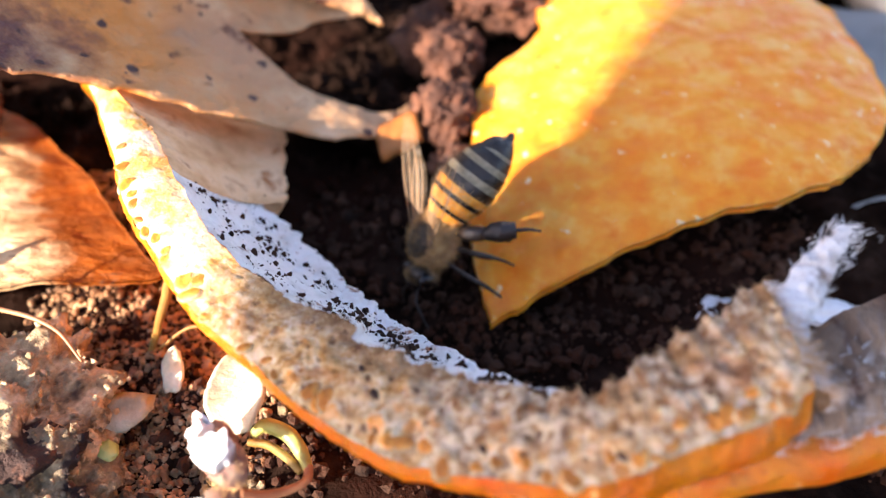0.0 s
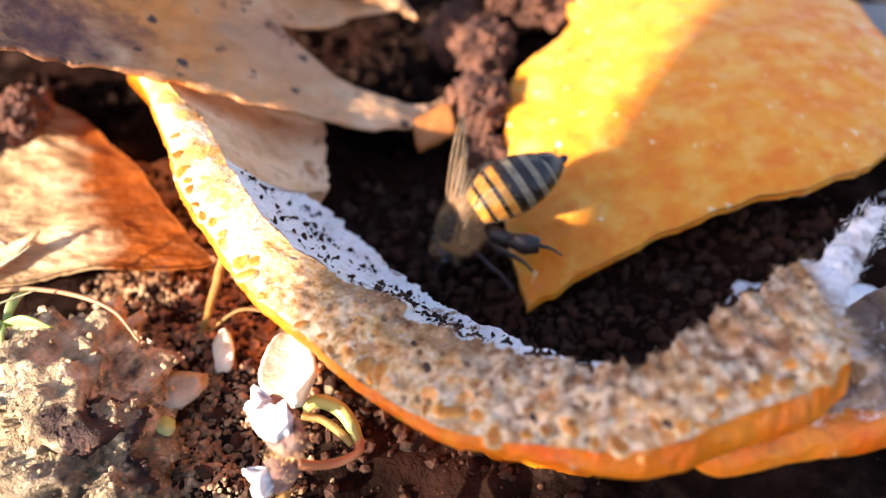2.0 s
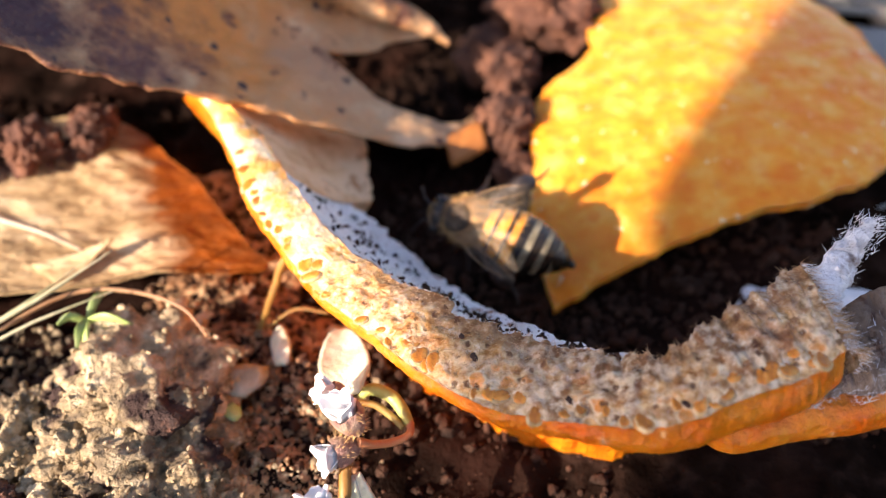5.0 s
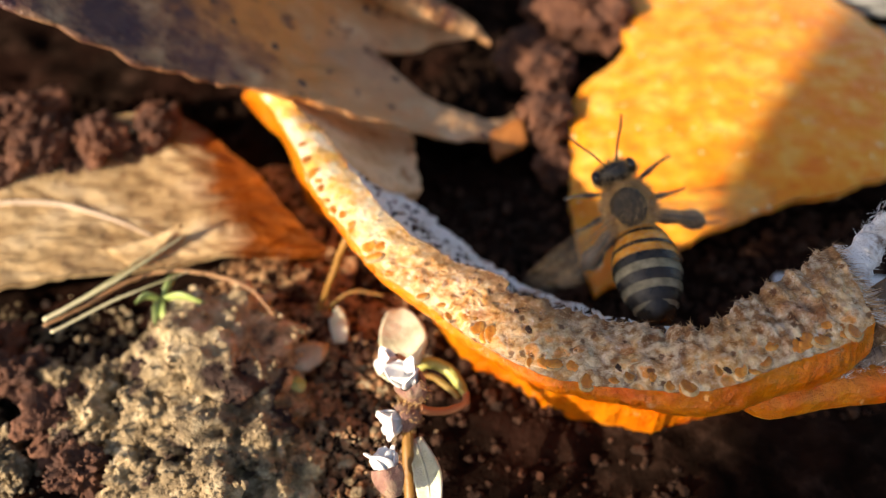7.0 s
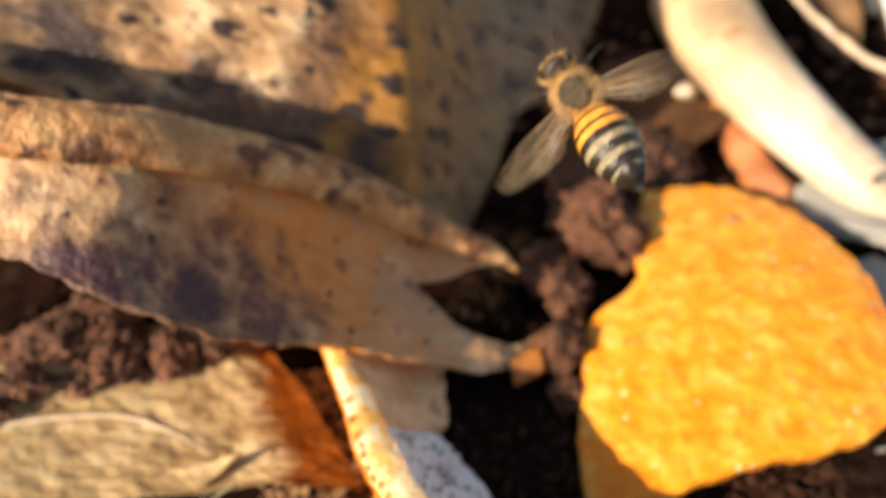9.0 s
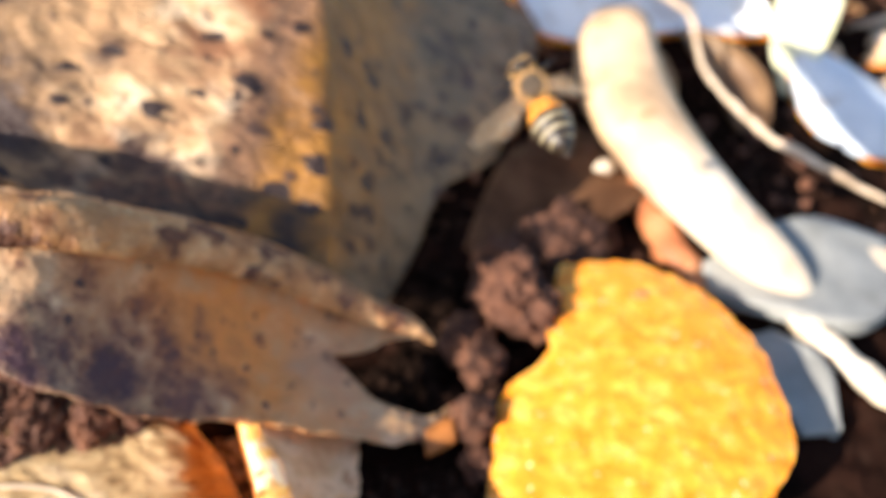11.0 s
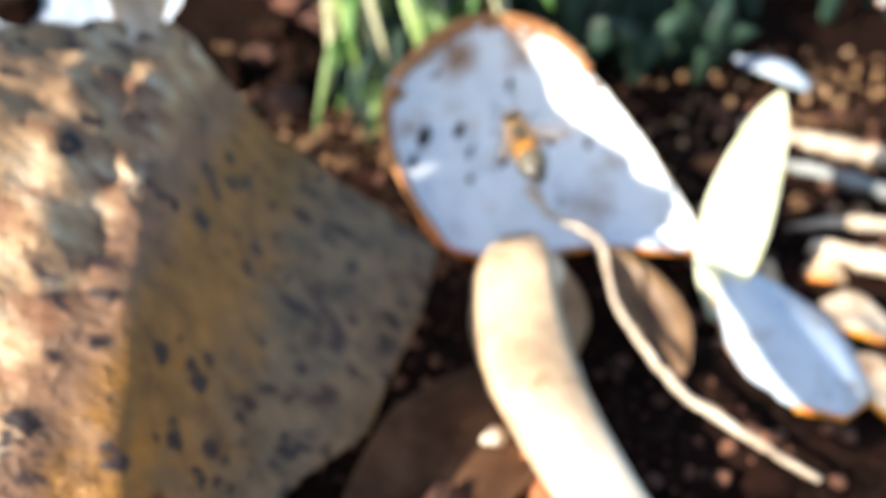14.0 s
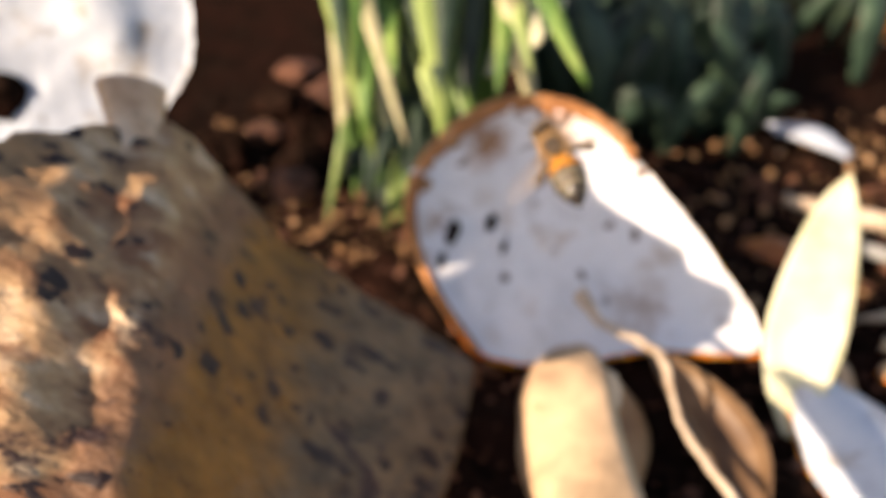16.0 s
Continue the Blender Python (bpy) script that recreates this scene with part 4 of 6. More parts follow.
def build_curled_leaf():
    n = 130
    low, top = spline(LOW, n), spline(TOP, n)
    lower, upper, fold = [], [], []
    for i in range(n):
        s = i / (n - 1)
        deep = np.interp(s, [0, 0.32, 0.36, 0.44, 0.6, 0.85, 1], [0.5, -0.5, 1.0, 8.0, 9.0, 5.5, 1.0])
        sag = np.array([0.25, 0.45, -0.75]) * deep
        # the far end is split into a lower lip and the upper tip, with a dark hollow between
        ends = [0.68, 0.73, 0.78, 0.90, 1]
        lip, brow = np.interp(s, ends, [0.5, 0.40, 0.29, 0.19, 0.08]), np.interp(s, ends, [0.5, 0.60, 0.74, 0.90, 0.98])
        for rows, f0, f1, m in ((lower, 0.0, lip, 24), (upper, max(brow, 0.522), 1.0, 22)):
            row = []
            for f in np.linspace(f0, f1, m):
                p = low[i] + (top[i] - low[i]) * f + np.array([0, 1.8, 0.2]) * (1 - s) * f + sag * (max(0.0, math.sin(f * math.pi)) ** 0.8) * (0.55 + 0.45 * f)
                crackle = 0.45 if s < 0.36 else 0.22
                p = p + np.array([0, 0, 0.5 * noise3(p[0] * 0.12, p[1] * 0.12, 1) + crackle * noise3(p[0] * 0.5, p[1] * 0.5, 7) + 0.6 * (crackle - 0.22) * noise3(p[0] * 1.3, p[1] * 1.3, 9)])
                if f == 0:
                    p = p + np.array([0, 0.5, 0.3]) * noise3(i * 0.3, 2.2)
                row.append(p)
            rows.append(row)
        wide = np.interp(s, [0, 0.38, 0.6, 0.8, 1], [9, 9.5, 8.5, 6, 0.8])
        e = top[i] + np.array([0, 0, 0.2 * noise3(i * 0.2, 6.0)])
        fold.append([e + np.array(v) * wide for v in ((0, 0.5, -0.6), (0, 0.06, 0), (0, -0.12, 0.10), (0, -0.32, 0.05), (0, -0.50, -0.10), (0, -0.54, -0.30))])
    leaf = thing("dead_leaf", "curled brown dead leaf with dark spots, arched over the peel", "leaf", "dead leaves")
    faces = [f for k, f in enumerate(grid_faces(n, 46)) if k % 45 != 23 or k // 45 < 0.68 * (n - 1)]
    blade = part("blade", mesh([p for a, b in zip(lower, upper) for p in a + b], faces), LEAF, leaf, "spotted tan inner face")
    solid = blade.modifiers.new("thickness", "SOLIDIFY")
    solid.thickness, solid.offset = 0.45 * U, -1
    part("rolled_edge", slab([spline(r, 16)[::-1] + np.array([[0, 0, 0.3 * noise3(q[0] * 0.6, q[1] * 0.6, 3) + 0.25 * noise3(q[0] * 1.4, q[1] * 1.4, 5)] for q in spline(r, 16)]) for r in fold], 0.4), ROLLEDGE, leaf, "rolled back upper edge in sun")
    corners = np.array([[(-7.6, 66.6, -3.9), (-6.6, 63.8, -5.2)], [(-3.2, 69.2, -3.4), (-2.6, 66.4, -4.6)]])
    rows = [[corners[0, 0] * (1 - a) * (1 - b) + corners[0, 1] * (1 - a) * b + corners[1, 0] * a * (1 - b) + corners[1, 1] * a * b + (0, 0, 0.9 * math.sin(b * 3.1) + 0.3 * noise3(a * 3, b * 3)) for b in np.linspace(0, 1, 9)] for a in np.linspace(0, 1, 9)]
    part("tip", slab(rows, 0.7), RUSTLEAF, leaf, "rust-orange folded tip")


build_curled_leaf()


# ---- large leaf with a sharp midrib ----
CREST_Y = [55, 85, 92, 113, 137, 165, 190]
CREST_X, CREST_Z = [-21, -24, -24, -28, -32, -38, -44], [-6, 12, 19, 35, 45, 53, 56]


def build_big_leaf():
    rows = []
    for y in np.linspace(79, 172, 110):
        xc, zc = np.interp(y, CREST_Y, CREST_X), np.interp(y, CREST_Y, CREST_Z)
        left = np.interp(y, [66, 125, 137, 151, 160, 166, 172], [-75, -62, -44, -24, -14, -7, -1])
        right = np.interp(y, [66, 78, 84, 90, 96, 101, 104, 107, 114, 124, 132, 140, 146, 152, 160, 166, 172], [5, 6, 8.5, 11.5, 14, 17.5, 23.5, 28, 32, 37, 40, 42, 37, 30, 18, 9, 2])
        row = []
        for d in np.concatenate([np.linspace(left, 0, 40), np.linspace(0, right, 34)[1:]]):
            drop = np.interp(y, [110, 165], [0.42, 0.52]) * d if d < 0 else (1.5 * d if d < 13 else 19.5 + 0.7 * (d - 13))
            x, z = xc + d, zc - drop
            z += 1.6 * noise3(x * 0.035, y * 0.035, 4) + 0.9 * noise3(x * 0.13, y * 0.13, 2) + 0.35 * noise3(x * 0.4, y * 0.5, 8) + (0.35 * noise3(x * 0.5, y * 1.2, 12) if -14 < d < 0 else 0) - 0.9 * math.exp(-((d + 6) / 2.2) ** 2) + 0.5 * math.exp(-((d + 12) / 2) ** 2)
            z += 0.35 * math.sin(0.55 * (y - 0.35 * abs(d))) * min(1, max(0, (y - 105) / 20)) * (1 if d < 0 else 0.5)
            row.append((x, y + 0.8 * max(0, d) + (0.5 * noise3(y * 0.3, x * 0.2) if d in (left, right) else 0), z))
        rows.append(row)
    leaf = thing("dead_leaf", "large tan dead leaf with dark spots and a sharp fold", "leaf", "dead leaves")
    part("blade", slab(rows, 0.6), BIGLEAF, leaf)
    part("leaf_stalk", tube([(-36.5, 146, 46), (-40, 156, 49.5), (-43, 166, 53.5), (-46, 175, 58.5)], [1.2, 2.4, 3.4, 5.6], 14, 30, 0.55), STUB, leaf, "wide pinkish leaf stalk")


build_big_leaf()


# ---- flat leaf low at the side: papery, rust-orange toward the peel ----
def build_low_leaf():
    leaf = thing("dead_leaf", "flat papery dead leaf, pale tan turning rust orange", "leaf", "dead leaves")

    def h(x, y, f):
        ribs = 0.05 * math.sin(2.6 * (x * 0.55 + y * 0.85) + 2 * noise3(x * 0.1, y * 0.1, 5)) * min(1, max(0, (-34 - x) / 8))
        return -2.5 + 0.10 * max(0, -40 - x) + 0.5 * noise3(x * 0.1, y * 0.1, 1) + 0.22 * noise3(x * 0.5, y * 0.9, 2) + ribs

    part("blade", plate([(-84, 40), (-80, 50), (-72, 58), (-60, 65), (-50, 68.5), (-43, 67), (-38.4, 62.6), (-34.2, 58.6), (-30, 53), (-26.5, 48.6), (-24.2, 46), (-27, 45.2), (-30.5, 45.1), (-35.5, 45), (-43, 42.8), (-50, 41), (-57, 38.8), (-66, 36), (-78, 34)], h, 0.4, 40, 170, 0.012), PAPERLEAF, leaf, "papery blade, pale tan to rust")
    part("midrib", tube([(x, y, h(x, y, 0) + 0.1) for x, y in ((-80, 43), (-66, 49), (-56, 51.2), (-49, 50), (-43, 47.5))], [0.34, 0.28, 0.12], 8, 40), TWIG, leaf, "thin pale midrib")
    flake = thing("leaf_flake", "thin pale flake of dead leaf, one corner curled up", "leaf")
    rows = [[(a * (-39.0) + (1 - a) * (-43.6 - 3.5 * b), a * 47.2 + (1 - a) * (42.4 + 2.6 * b), -1.4 + 1.7 * a * a + 0.2 * noise3(a * 3, b * 3)) for b in np.linspace(0, 1, 9)] for a in np.linspace(0, 0.97, 14)]
    part("blade", slab(rows, 0.22), PAPERLEAF, flake)


build_low_leaf()


# ---- half shell of peel behind, pith toward the viewer ----
def build_half_shell():
    shell = thing("orange_peel", "half shell of orange peel, white pith and dried brown rim", "orange peel", "orange peels")
    place = pose(29 * U, 203 * U, 18 * U, 49, 0, 0)
    edge = [(-32, -3), (-33, 9), (-26, 20), (-14, 27.5), (1, 26.5), (12, 18), (29.5, -3), (38, -20), (17, -22), (-8, -26), (-18, -24), (-26, -14)]
    bowl = lambda x, y, f: 5.5 * f**2.2 - 4 + 0.5 * noise3(x * 0.12, y * 0.12, 3)
    part("pith", plate(edge, bowl, 1.5, 26, 130, 0.02), SHELLPITH, shell, "white concave pith with dark scars", at=place)
    part("skin", plate([(x * 1.04, y * 1.04) for x, y in edge], lambda x, y, f: bowl(x, y, f) - 1.9, 2.0, 12, 90, 0.02), SKIN, shell, "orange skin behind", at=place)
    rim = spline([(x * 1.02, y * 1.02) for x, y in edge[-2:] + edge[:6]], 60)
    part("rim", tube([(x, y, 1.6 + 0.4 * noise3(i * 0.3, 0)) for i, (x, y) in enumerate(rim)], [0.7, 1.1, 1.5, 1.9, 1.6, 1.0], 8, 120), RIM, shell, "dried rust-brown rim", at=place)
    rng = random.Random(5)
    for k in range(34):
        x, y = spline(edge[1:6], 40)[rng.randrange(40)] * rng.uniform(0.94, 1.04)
        r = rng.uniform(0.6, 1.7)
        part("dried_flake", lump((r, r * rng.uniform(0.5, 1.0), r * 0.5), 0.5, k * 1.3), (RIM, CUTEND, CLEANPITH, RIM)[k % 4], shell, at=place @ pose(x * U, y * U, 2.0 * U, rng.uniform(-30, 30), rng.uniform(-30, 30), rng.uniform(0, 180)))
    for x, y, s in ((-25, 0, 1.2), (-17, 3, 0.9), (-14, -2, 0.6), (-27, -6, 0.8), (-6, 15, 0.7)):
        part("scar", lump((s, s * 2.2, 0.3), 0.4, x), SOIL, shell, at=place @ pose(x * U, y * U, (bowl(x, y, math.hypot(x, y) / 30) + 0.1) * U, 0, 0, -15))


build_half_shell()


# ---- unseen weed added toward the sun, its leaf outlined to shade the half shell ----
def build_shading_leaf():
    weed = thing("unseen_shade_weed", "unseen added weed, two leaves outlined to cast shade", "plant")
    side = Vector((0, 0, 1)).cross(SUN).normalized()
    facing = Matrix((side, SUN.cross(side), SUN)).transposed().to_4x4()
    at = Matrix.Translation(Vector((-77, 117, 88)) * U) @ facing
    edge = [(-47, 9), (-44, 21), (-30, 24), (-21, 17), (-13, 11.5), (-9, 6.8), (-1.7, 5.3), (9, 4.2), (12, 1.4), (15.5, -0.6), (17.5, 1.2), (20, 1.4), (23, -4), (22, -14), (17, -19), (5, -16), (-6, -10), (-13, -6.5), (-17, -9), (-20, -24), (-36, -24), (-46, -3)]
    part("leaf", plate(edge, lambda x, y, f: 2 * f * f, 0.5, 10, 80, 0.03), GREEN, weed, at=at)
    # second added leaf, outlined to shade the bluish pith scrap
    second = [(-24, 2), (-12, 4), (0, 1.2), (12, -1.8), (24, -6), (22, -12), (12, -11), (2, -8.5), (-8, -5), (-18, -2)]
    part("leaf", plate(second, lambda x, y, f: f * f, 0.5, 10, 70, 0.03), GREEN, weed, at=Matrix.Translation(Vector((-51.3, 62.1, 84.3)) * U) @ facing)
    part("leaf_stalk", tube([(-112, 166, 52), (-108, 130, 92), (-84, 96, 94), (-64, 80, 84)], [0.8, 0.5, 0.4], 6, 30), GREEN, weed)
    part("stem", tube([(-116, 168, -8), (-112, 166, 50), (-99, 156, 99)], [2.2, 1.8, 1.2], 8, 24), GREEN, weed)


build_shading_leaf()


# ---- pale husk, curled into a trough ----
def build_husk():
    husk = thing("dried_husk", "pale beige dried curled husk lying across the litter", "husk")
    line = spline([(29, 174, 13), (28, 166, 9), (29, 152, 5), (34, 136, 2.5), (42, 120, 0.5), (52, 107, -2), (57.5, 103, -4)], 60)
    wide = np.interp(np.linspace(0, 1, 60), [0, 0.03, 0.07, 0.12, 0.2, 0.32, 0.5, 0.8, 0.95, 1], [0.6, 3.6, 6.2, 8.2, 9.6, 9.9, 8.4, 5.0, 2.4, 0.7])
    rows = []
    for i, c in enumerate(line):
        d = Vector(line[min(i + 1, 59)] - line[max(i - 1, 0)]).normalized()
        a = d.cross(Vector((0, 0, 1))).normalized()
        b = a.cross(d)
        w = wide[i]
        rows.append([Vector(c) + a * math.cos(t) * w * (1 + (0.06 + 0.25 * max(0, 1 - i / 7)) * noise3(i * 0.2, t * (1 + 2 * max(0, 1 - i / 9)))) + b * math.sin(t) * w * 0.75 for t in np.linspace(-2.5, 2.1, 22)])
    part("shell", slab([r[::-1] for r in rows], 0.8), HUSK, husk, "smooth pale outer face")
    inner = [[Vector(line[i]) + (v - Vector(line[i])) * 0.86 for v in r] for i, r in enumerate(rows)]
    part("lining", slab(inner, 0.3), HUSKIN, husk, "brown inner lining")
    for i in (9, 22):
        part("ridge", tube([rows[i][k] for k in range(0, 22, 3)], [0.5, 0.8, 0.7, 0.4], 6), HUSK, husk, "raised ring on the husk")
    part("torn_flap", lump((2.6, 1.6, 1.4), 0.5, 3.0), HUSK, husk, at=pose(23.5 * U, 132 * U, -1 * U, 0, 30, 60))
    part("head", lump((7.6, 6.5, 5.2), 0.16, 5.0, 4), HUSK, husk, "rounded closed end of the husk", at=pose(28.6 * U, 168.5 * U, 8.6 * U, -20, 8, 0))
    second = thing("dried_husk", "brown hollow piece of dried husk", "husk")
    line2 = spline([(46, 182, 6), (51, 174, 5), (56, 164, 2), (58, 154, -3)], 30)
    rows2 = []
    for i, c in enumerate(line2):
        w = 6.5 * math.sin(0.35 + 2.2 * i / 29)
        rows2.append([(c[0] + math.cos(t) * w, c[1] + 0.3 * math.sin(t) * w, c[2] - math.sin(t) * w * 0.6) for t in np.linspace(-0.3, 3.4, 16)])
    part("shell", slab(rows2, 0.6), PODBROWN, second)
    part("lining", slab([[Vector(line2[i]) + (Vector(v) - Vector(line2[i])) * 0.9 for v in r] for i, r in enumerate(rows2)], 0.3), PODBROWN, second, "brown lining")


build_husk()


# ---- twigs, stalks, leaves and chips behind ----
def twig(points, radii, mat, label, name="twig", category="twig"):
    ob = part(name, tube(points, radii, 10, 10 * len(points)), mat)
    for v in ob.data.vertices:
        c = v.co / U
        v.co += Vector([noise3(c.x * 0.35 + 5 * k, c.y * 0.35, c.z * 0.35, 4) for k in range(3)]) * 0.35 * max(radii) * U
    tagged(ob, label, category, "twigs")


twig([(28, 179, 22), (32, 174.5, 18.5), (42, 173, 14.5), (45, 168, 9), (47.5, 162, 4.5), (56, 146, 2), (66, 138, 0), (80, 130, -3)], [1.5, 0.7, 0.9, 0.6, 0.7, 0.9, 0.6], TWIG, "pale knobbly twig lying over the husk")
twig([(29, 144, -6), (31, 128, -5), (36, 112, -6), (40, 104, -8)], [1.5, 3.2, 3.0, 1.6], REDSTALK, "red-brown flat stalk under the husk", "stalk", "stalk")
twig([(18, 140, -7), (20, 128, -6), (19, 116, -7)], [1.2, 2.0, 1.2], REDSTALK, "dark red-brown stalk fragment in shade", "stalk", "stalk")
twig([(52, 100, -5), (58, 92, -5), (66, 82, -6), (80, 68, -7)], [1.8, 2.4, 2.2, 1.5], HUSK, "pale flat stalk on dark soil", "stalk", "stalk")
twig([(95, 262, -2), (118, 250, -1), (150, 243, -2)], [1.5, 3, 2], TWIG, "pale stalk on the ground far behind")
twig([(96, 210, -4), (112, 209, 0), (140, 206, -1)], [0.6, 1.8, 1.4], TWIG, "pale stalk on the ground far behind")
twig([(98, 200, -2), (118, 190, 0), (142, 182, -1)], [1.8, 3.2, 2.5], TWIG, "thick pale stalk on the ground")
twig([(96, 244, -3), (116, 230, 0), (134, 222, -2)], [0.8, 2.2, 1.2], GREYSTONE, "grey weathered stalk on the ground")


def tongue(name, label, category, line, widths, mat, lift=0.0, thick=0.5, group="", tilt=(1, 0, 0)):
    """A leaf or petal along a line, with its cross direction."""
    p = spline(line, 26)
    w = np.maximum(0.05, spline([(v,) for v in widths], 26)[:, 0])
    t = Vector(tilt).normalized()
    rows, below = [], []
    for i, c in enumerate(p):
        d = Vector(p[min(i + 1, 25)] - p[max(i - 1, 0)]).normalized()
        n = t.cross(d).normalized()
        rows.append([Vector(c) + t * w[i] * f + n * (lift * w[i] * f * f + 0.05 * w[i] * noise3(i * 0.2, f * 2, w[0])) for f in np.linspace(-1, 1, 11)])
        below.append([v - Vector((0, 0, 1.7 * thick)) for v in rows[-1]])
    ob = thing(name, label, category, group)
    if "leaf" in name:
        part("blade", slab(rows, thick), mat, ob)
        part("midrib", tube([r[5] for r in rows[1:-2:4]], [0.07 * max(widths), 0.03 * max(widths)], 6), mat, ob)
    else:
        part("pith", slab(rows, thick), mat, ob)
        part("skin", slab(below, thick), mat if mat == GREYSTONE else (SKIN if mat != SKIN else CLEANPITH), ob)
    return ob


# broad dark brown sheet in the shape of a leaf
tongue("dead_leaf", "dark brown broad leaf flat on the soil", "leaf", [(2, 108, -7), (12, 122, -5.5), (20, 136, -5), (26, 152, -7)], [6, 13, 15, 7], DARKLEAF, 0.12, 0.5, "dead leaves", tilt=(0.9, -0.4, 0.1))
tongue("pale_leaf", "upright pale yellow-green leaf, edge glowing in sun", "leaf", [(71, 174, -6), (72, 181, 4), (76, 192, 16), (82, 206, 27), (84.5, 211, 32.5)], [1.0, 4.8, 7.2, 7.0, 5.2, 2.6, 0.3], PALELEAF, 0.15, 0.6, tilt=(1, -0.5, 0))
tongue("peel_scrap", "bluish white scrap of peel pith", "peel scrap", [(74, 181, 4), (80, 172, 2.5), (87, 160, 1), (94, 149, -2)], [4, 9.5, 12.5, 11, 4], BLUEPITH, 0.5, 0.9, tilt=(0.8, 0.6, 0.15))
tongue("peel_scrap", "grey white scrap of peel under the husk", "peel scrap", [(40, 106, -5), (50, 106, -3), (62, 107, -2.5), (76, 112, -4)], [3, 9, 12.5, 6], GREYSTONE, -0.15, 1.0, tilt=(-0.1, 1, 0.1))
tongue("peel_scrap", "grey white scrap of peel beside the orange chip", "peel scrap", [(47, 95, -7), (50.5, 86, -5), (53, 75, -7)], [3, 5.5, 3], GREYSTONE, -0.2, 1.0, tilt=(1, 0.2, 0.1))
tongue("peel_scrap", "small grey scrap of peel under the orange chip", "peel scrap", [(38, 57.5, -9), (44, 58.3, -8), (54, 59.6, -9)], [0.8, 2.4, 2.2], GREYSTONE, -0.2, 0.8, tilt=(0, 1, 0.2))
tongue("peel_scrap", "pale scrap beside the husk end", "peel scrap", [(60, 118, -4), (70, 116, -3), (84, 108, -3)], [2, 5, 2], HUSK, 0.2, 0.6, tilt=(0.3, 1, 0))
tongue("dead_leaf", "bluish grey scrap of leaf far behind", "leaf", [(104, 318, -4), (116, 306, 0), (126, 296, -3)], [3, 7, 3], BLUEPITH, 0.2, 0.6, tilt=(0.6, 0.8, 0))
tongue("dead_leaf", "pinkish brown dead leaf far behind", "leaf", [(78, 350, -4), (96, 344, 3), (112, 340, -2)], [5, 16, 6], CLOD, 0.3, 0.8, tilt=(0, 1, 0.3))
tongue("dead_leaf", "rust-red leaf scrap on the ground", "leaf", [(78, 240, -4), (87, 235, -1), (98, 230, -4)], [3, 6, 3], RUSTLEAF, 0.2, 0.6, tilt=(0.2, 1, 0.1))
tongue("orange_peel", "orange peel scrap with pale edge far behind", "orange peel", [(175, 425, -4), (192, 427, 8), (210, 420, 2)], [6, 16, 8], SKIN, 0.4, 2.0, "orange peels", tilt=(0, 1, 0.5))
tongue("peel_scrap", "pale scrap far behind beside orange peel", "peel scrap", [(186, 400, -4), (204, 398, 4), (222, 395, -2)], [6, 14, 8], CLEANPITH, 0.3, 1.5, tilt=(0, 1, 0.4))
tongue("peel_scrap", "bluish white strip of pith beside the husk", "peel scrap", [(35, 168, -4.5), (36.5, 156, -4), (38.5, 145, -4.5), (43, 132, -5)], [1.2, 3.2, 3.6, 1.4], BLUEPITH, 0.25, 0.7, tilt=(1, 0.2, 0.15))
tongue("dead_leaf", "rust-brown curled leaf leaning on the husk end", "leaf", [(36, 177, 5), (38.5, 170, 4), (39.5, 163, 1), (39, 156, -3)], [0.8, 4.0, 4.2, 1.0], HUSKIN, 0.3, 0.6, tilt=(1, 0.3, -0.5))
tongue("peel_scrap", "pinkish pale scrap behind the pale leaf", "peel scrap", [(80, 184.5, -5), (84, 186, -1.5), (88, 186, -5)], [1.5, 4, 1.5], HUSK, -0.3, 0.9, tilt=(0.1, 1, 0.4))
tongue("peel_scrap", "small tan scrap on the dark soil", "peel scrap", [(96, 194, -5), (100.5, 193, -2.5), (105, 191, -5)], [1, 3, 1], HUSK, -0.3, 0.8, tilt=(0.1, 1, 0.3))
tongue("peel_scrap", "cream scrap on the dark soil", "peel scrap", [(95, 179, -5), (101, 176, -2), (109, 174, -5)], [2, 4.6, 2], DIRTYPITH, -0.3, 0.9, tilt=(0.1, 1, 0.3))
tongue("peel_scrap", "cream scrap beside the bluish pith", "peel scrap", [(93, 164, -5), (97, 158, -2.5), (103, 150, -5)], [1.5, 4.5, 2], DIRTYPITH, -0.3, 0.9, tilt=(1, 0.5, 0.2))
tongue("pale_leaf", "sunlit cream leaf among the grass", "leaf", [(12, 262, 30), (20, 268, 42), (24, 276, 56)], [3, 8, 5], PALELEAF, 0.2, 0.6, tilt=(1, 0, 0.2))


# ---- white scrap with a dark hole, propped up behind the large leaf ----
def build_white_scrap():
    scrap = thing("orange_peel", "white piece of peel pith with a dark hole, propped behind leaf", "orange peel", "orange peels")
    place = pose(-80 * U, 225 * U, 46 * U, 72, 0, 24)
    edge = [(-34, -26), (-52, -18), (-50, 22), (-22, 34), (14, 32), (25, 16), (24, -4), (20, -11), (14, -16), (2, -19), (-14, -21)]
    fold = lambda x, y, f: 3 * f * f + 0.8 * noise3(x * 0.08, y * 0.08, 2) + 4.5 * math.exp(-(((x - 9 + 0.35 * y) / 8) ** 2 + ((y - 8) / 16) ** 2))
    part("pith", plate(edge, fold, 2.5, 20, 90, 0.03), BLUEPITH, scrap, at=place)
    # a dark lump on the pith; its colour stands for the hole's shade
    part("hole", lump((5.2, 4.6, 1.5), 0.35, 1.0), SOIL, scrap, "dark hole", at=place @ pose(-16 * U, -9 * U, 1.2 * U))


build_white_scrap()


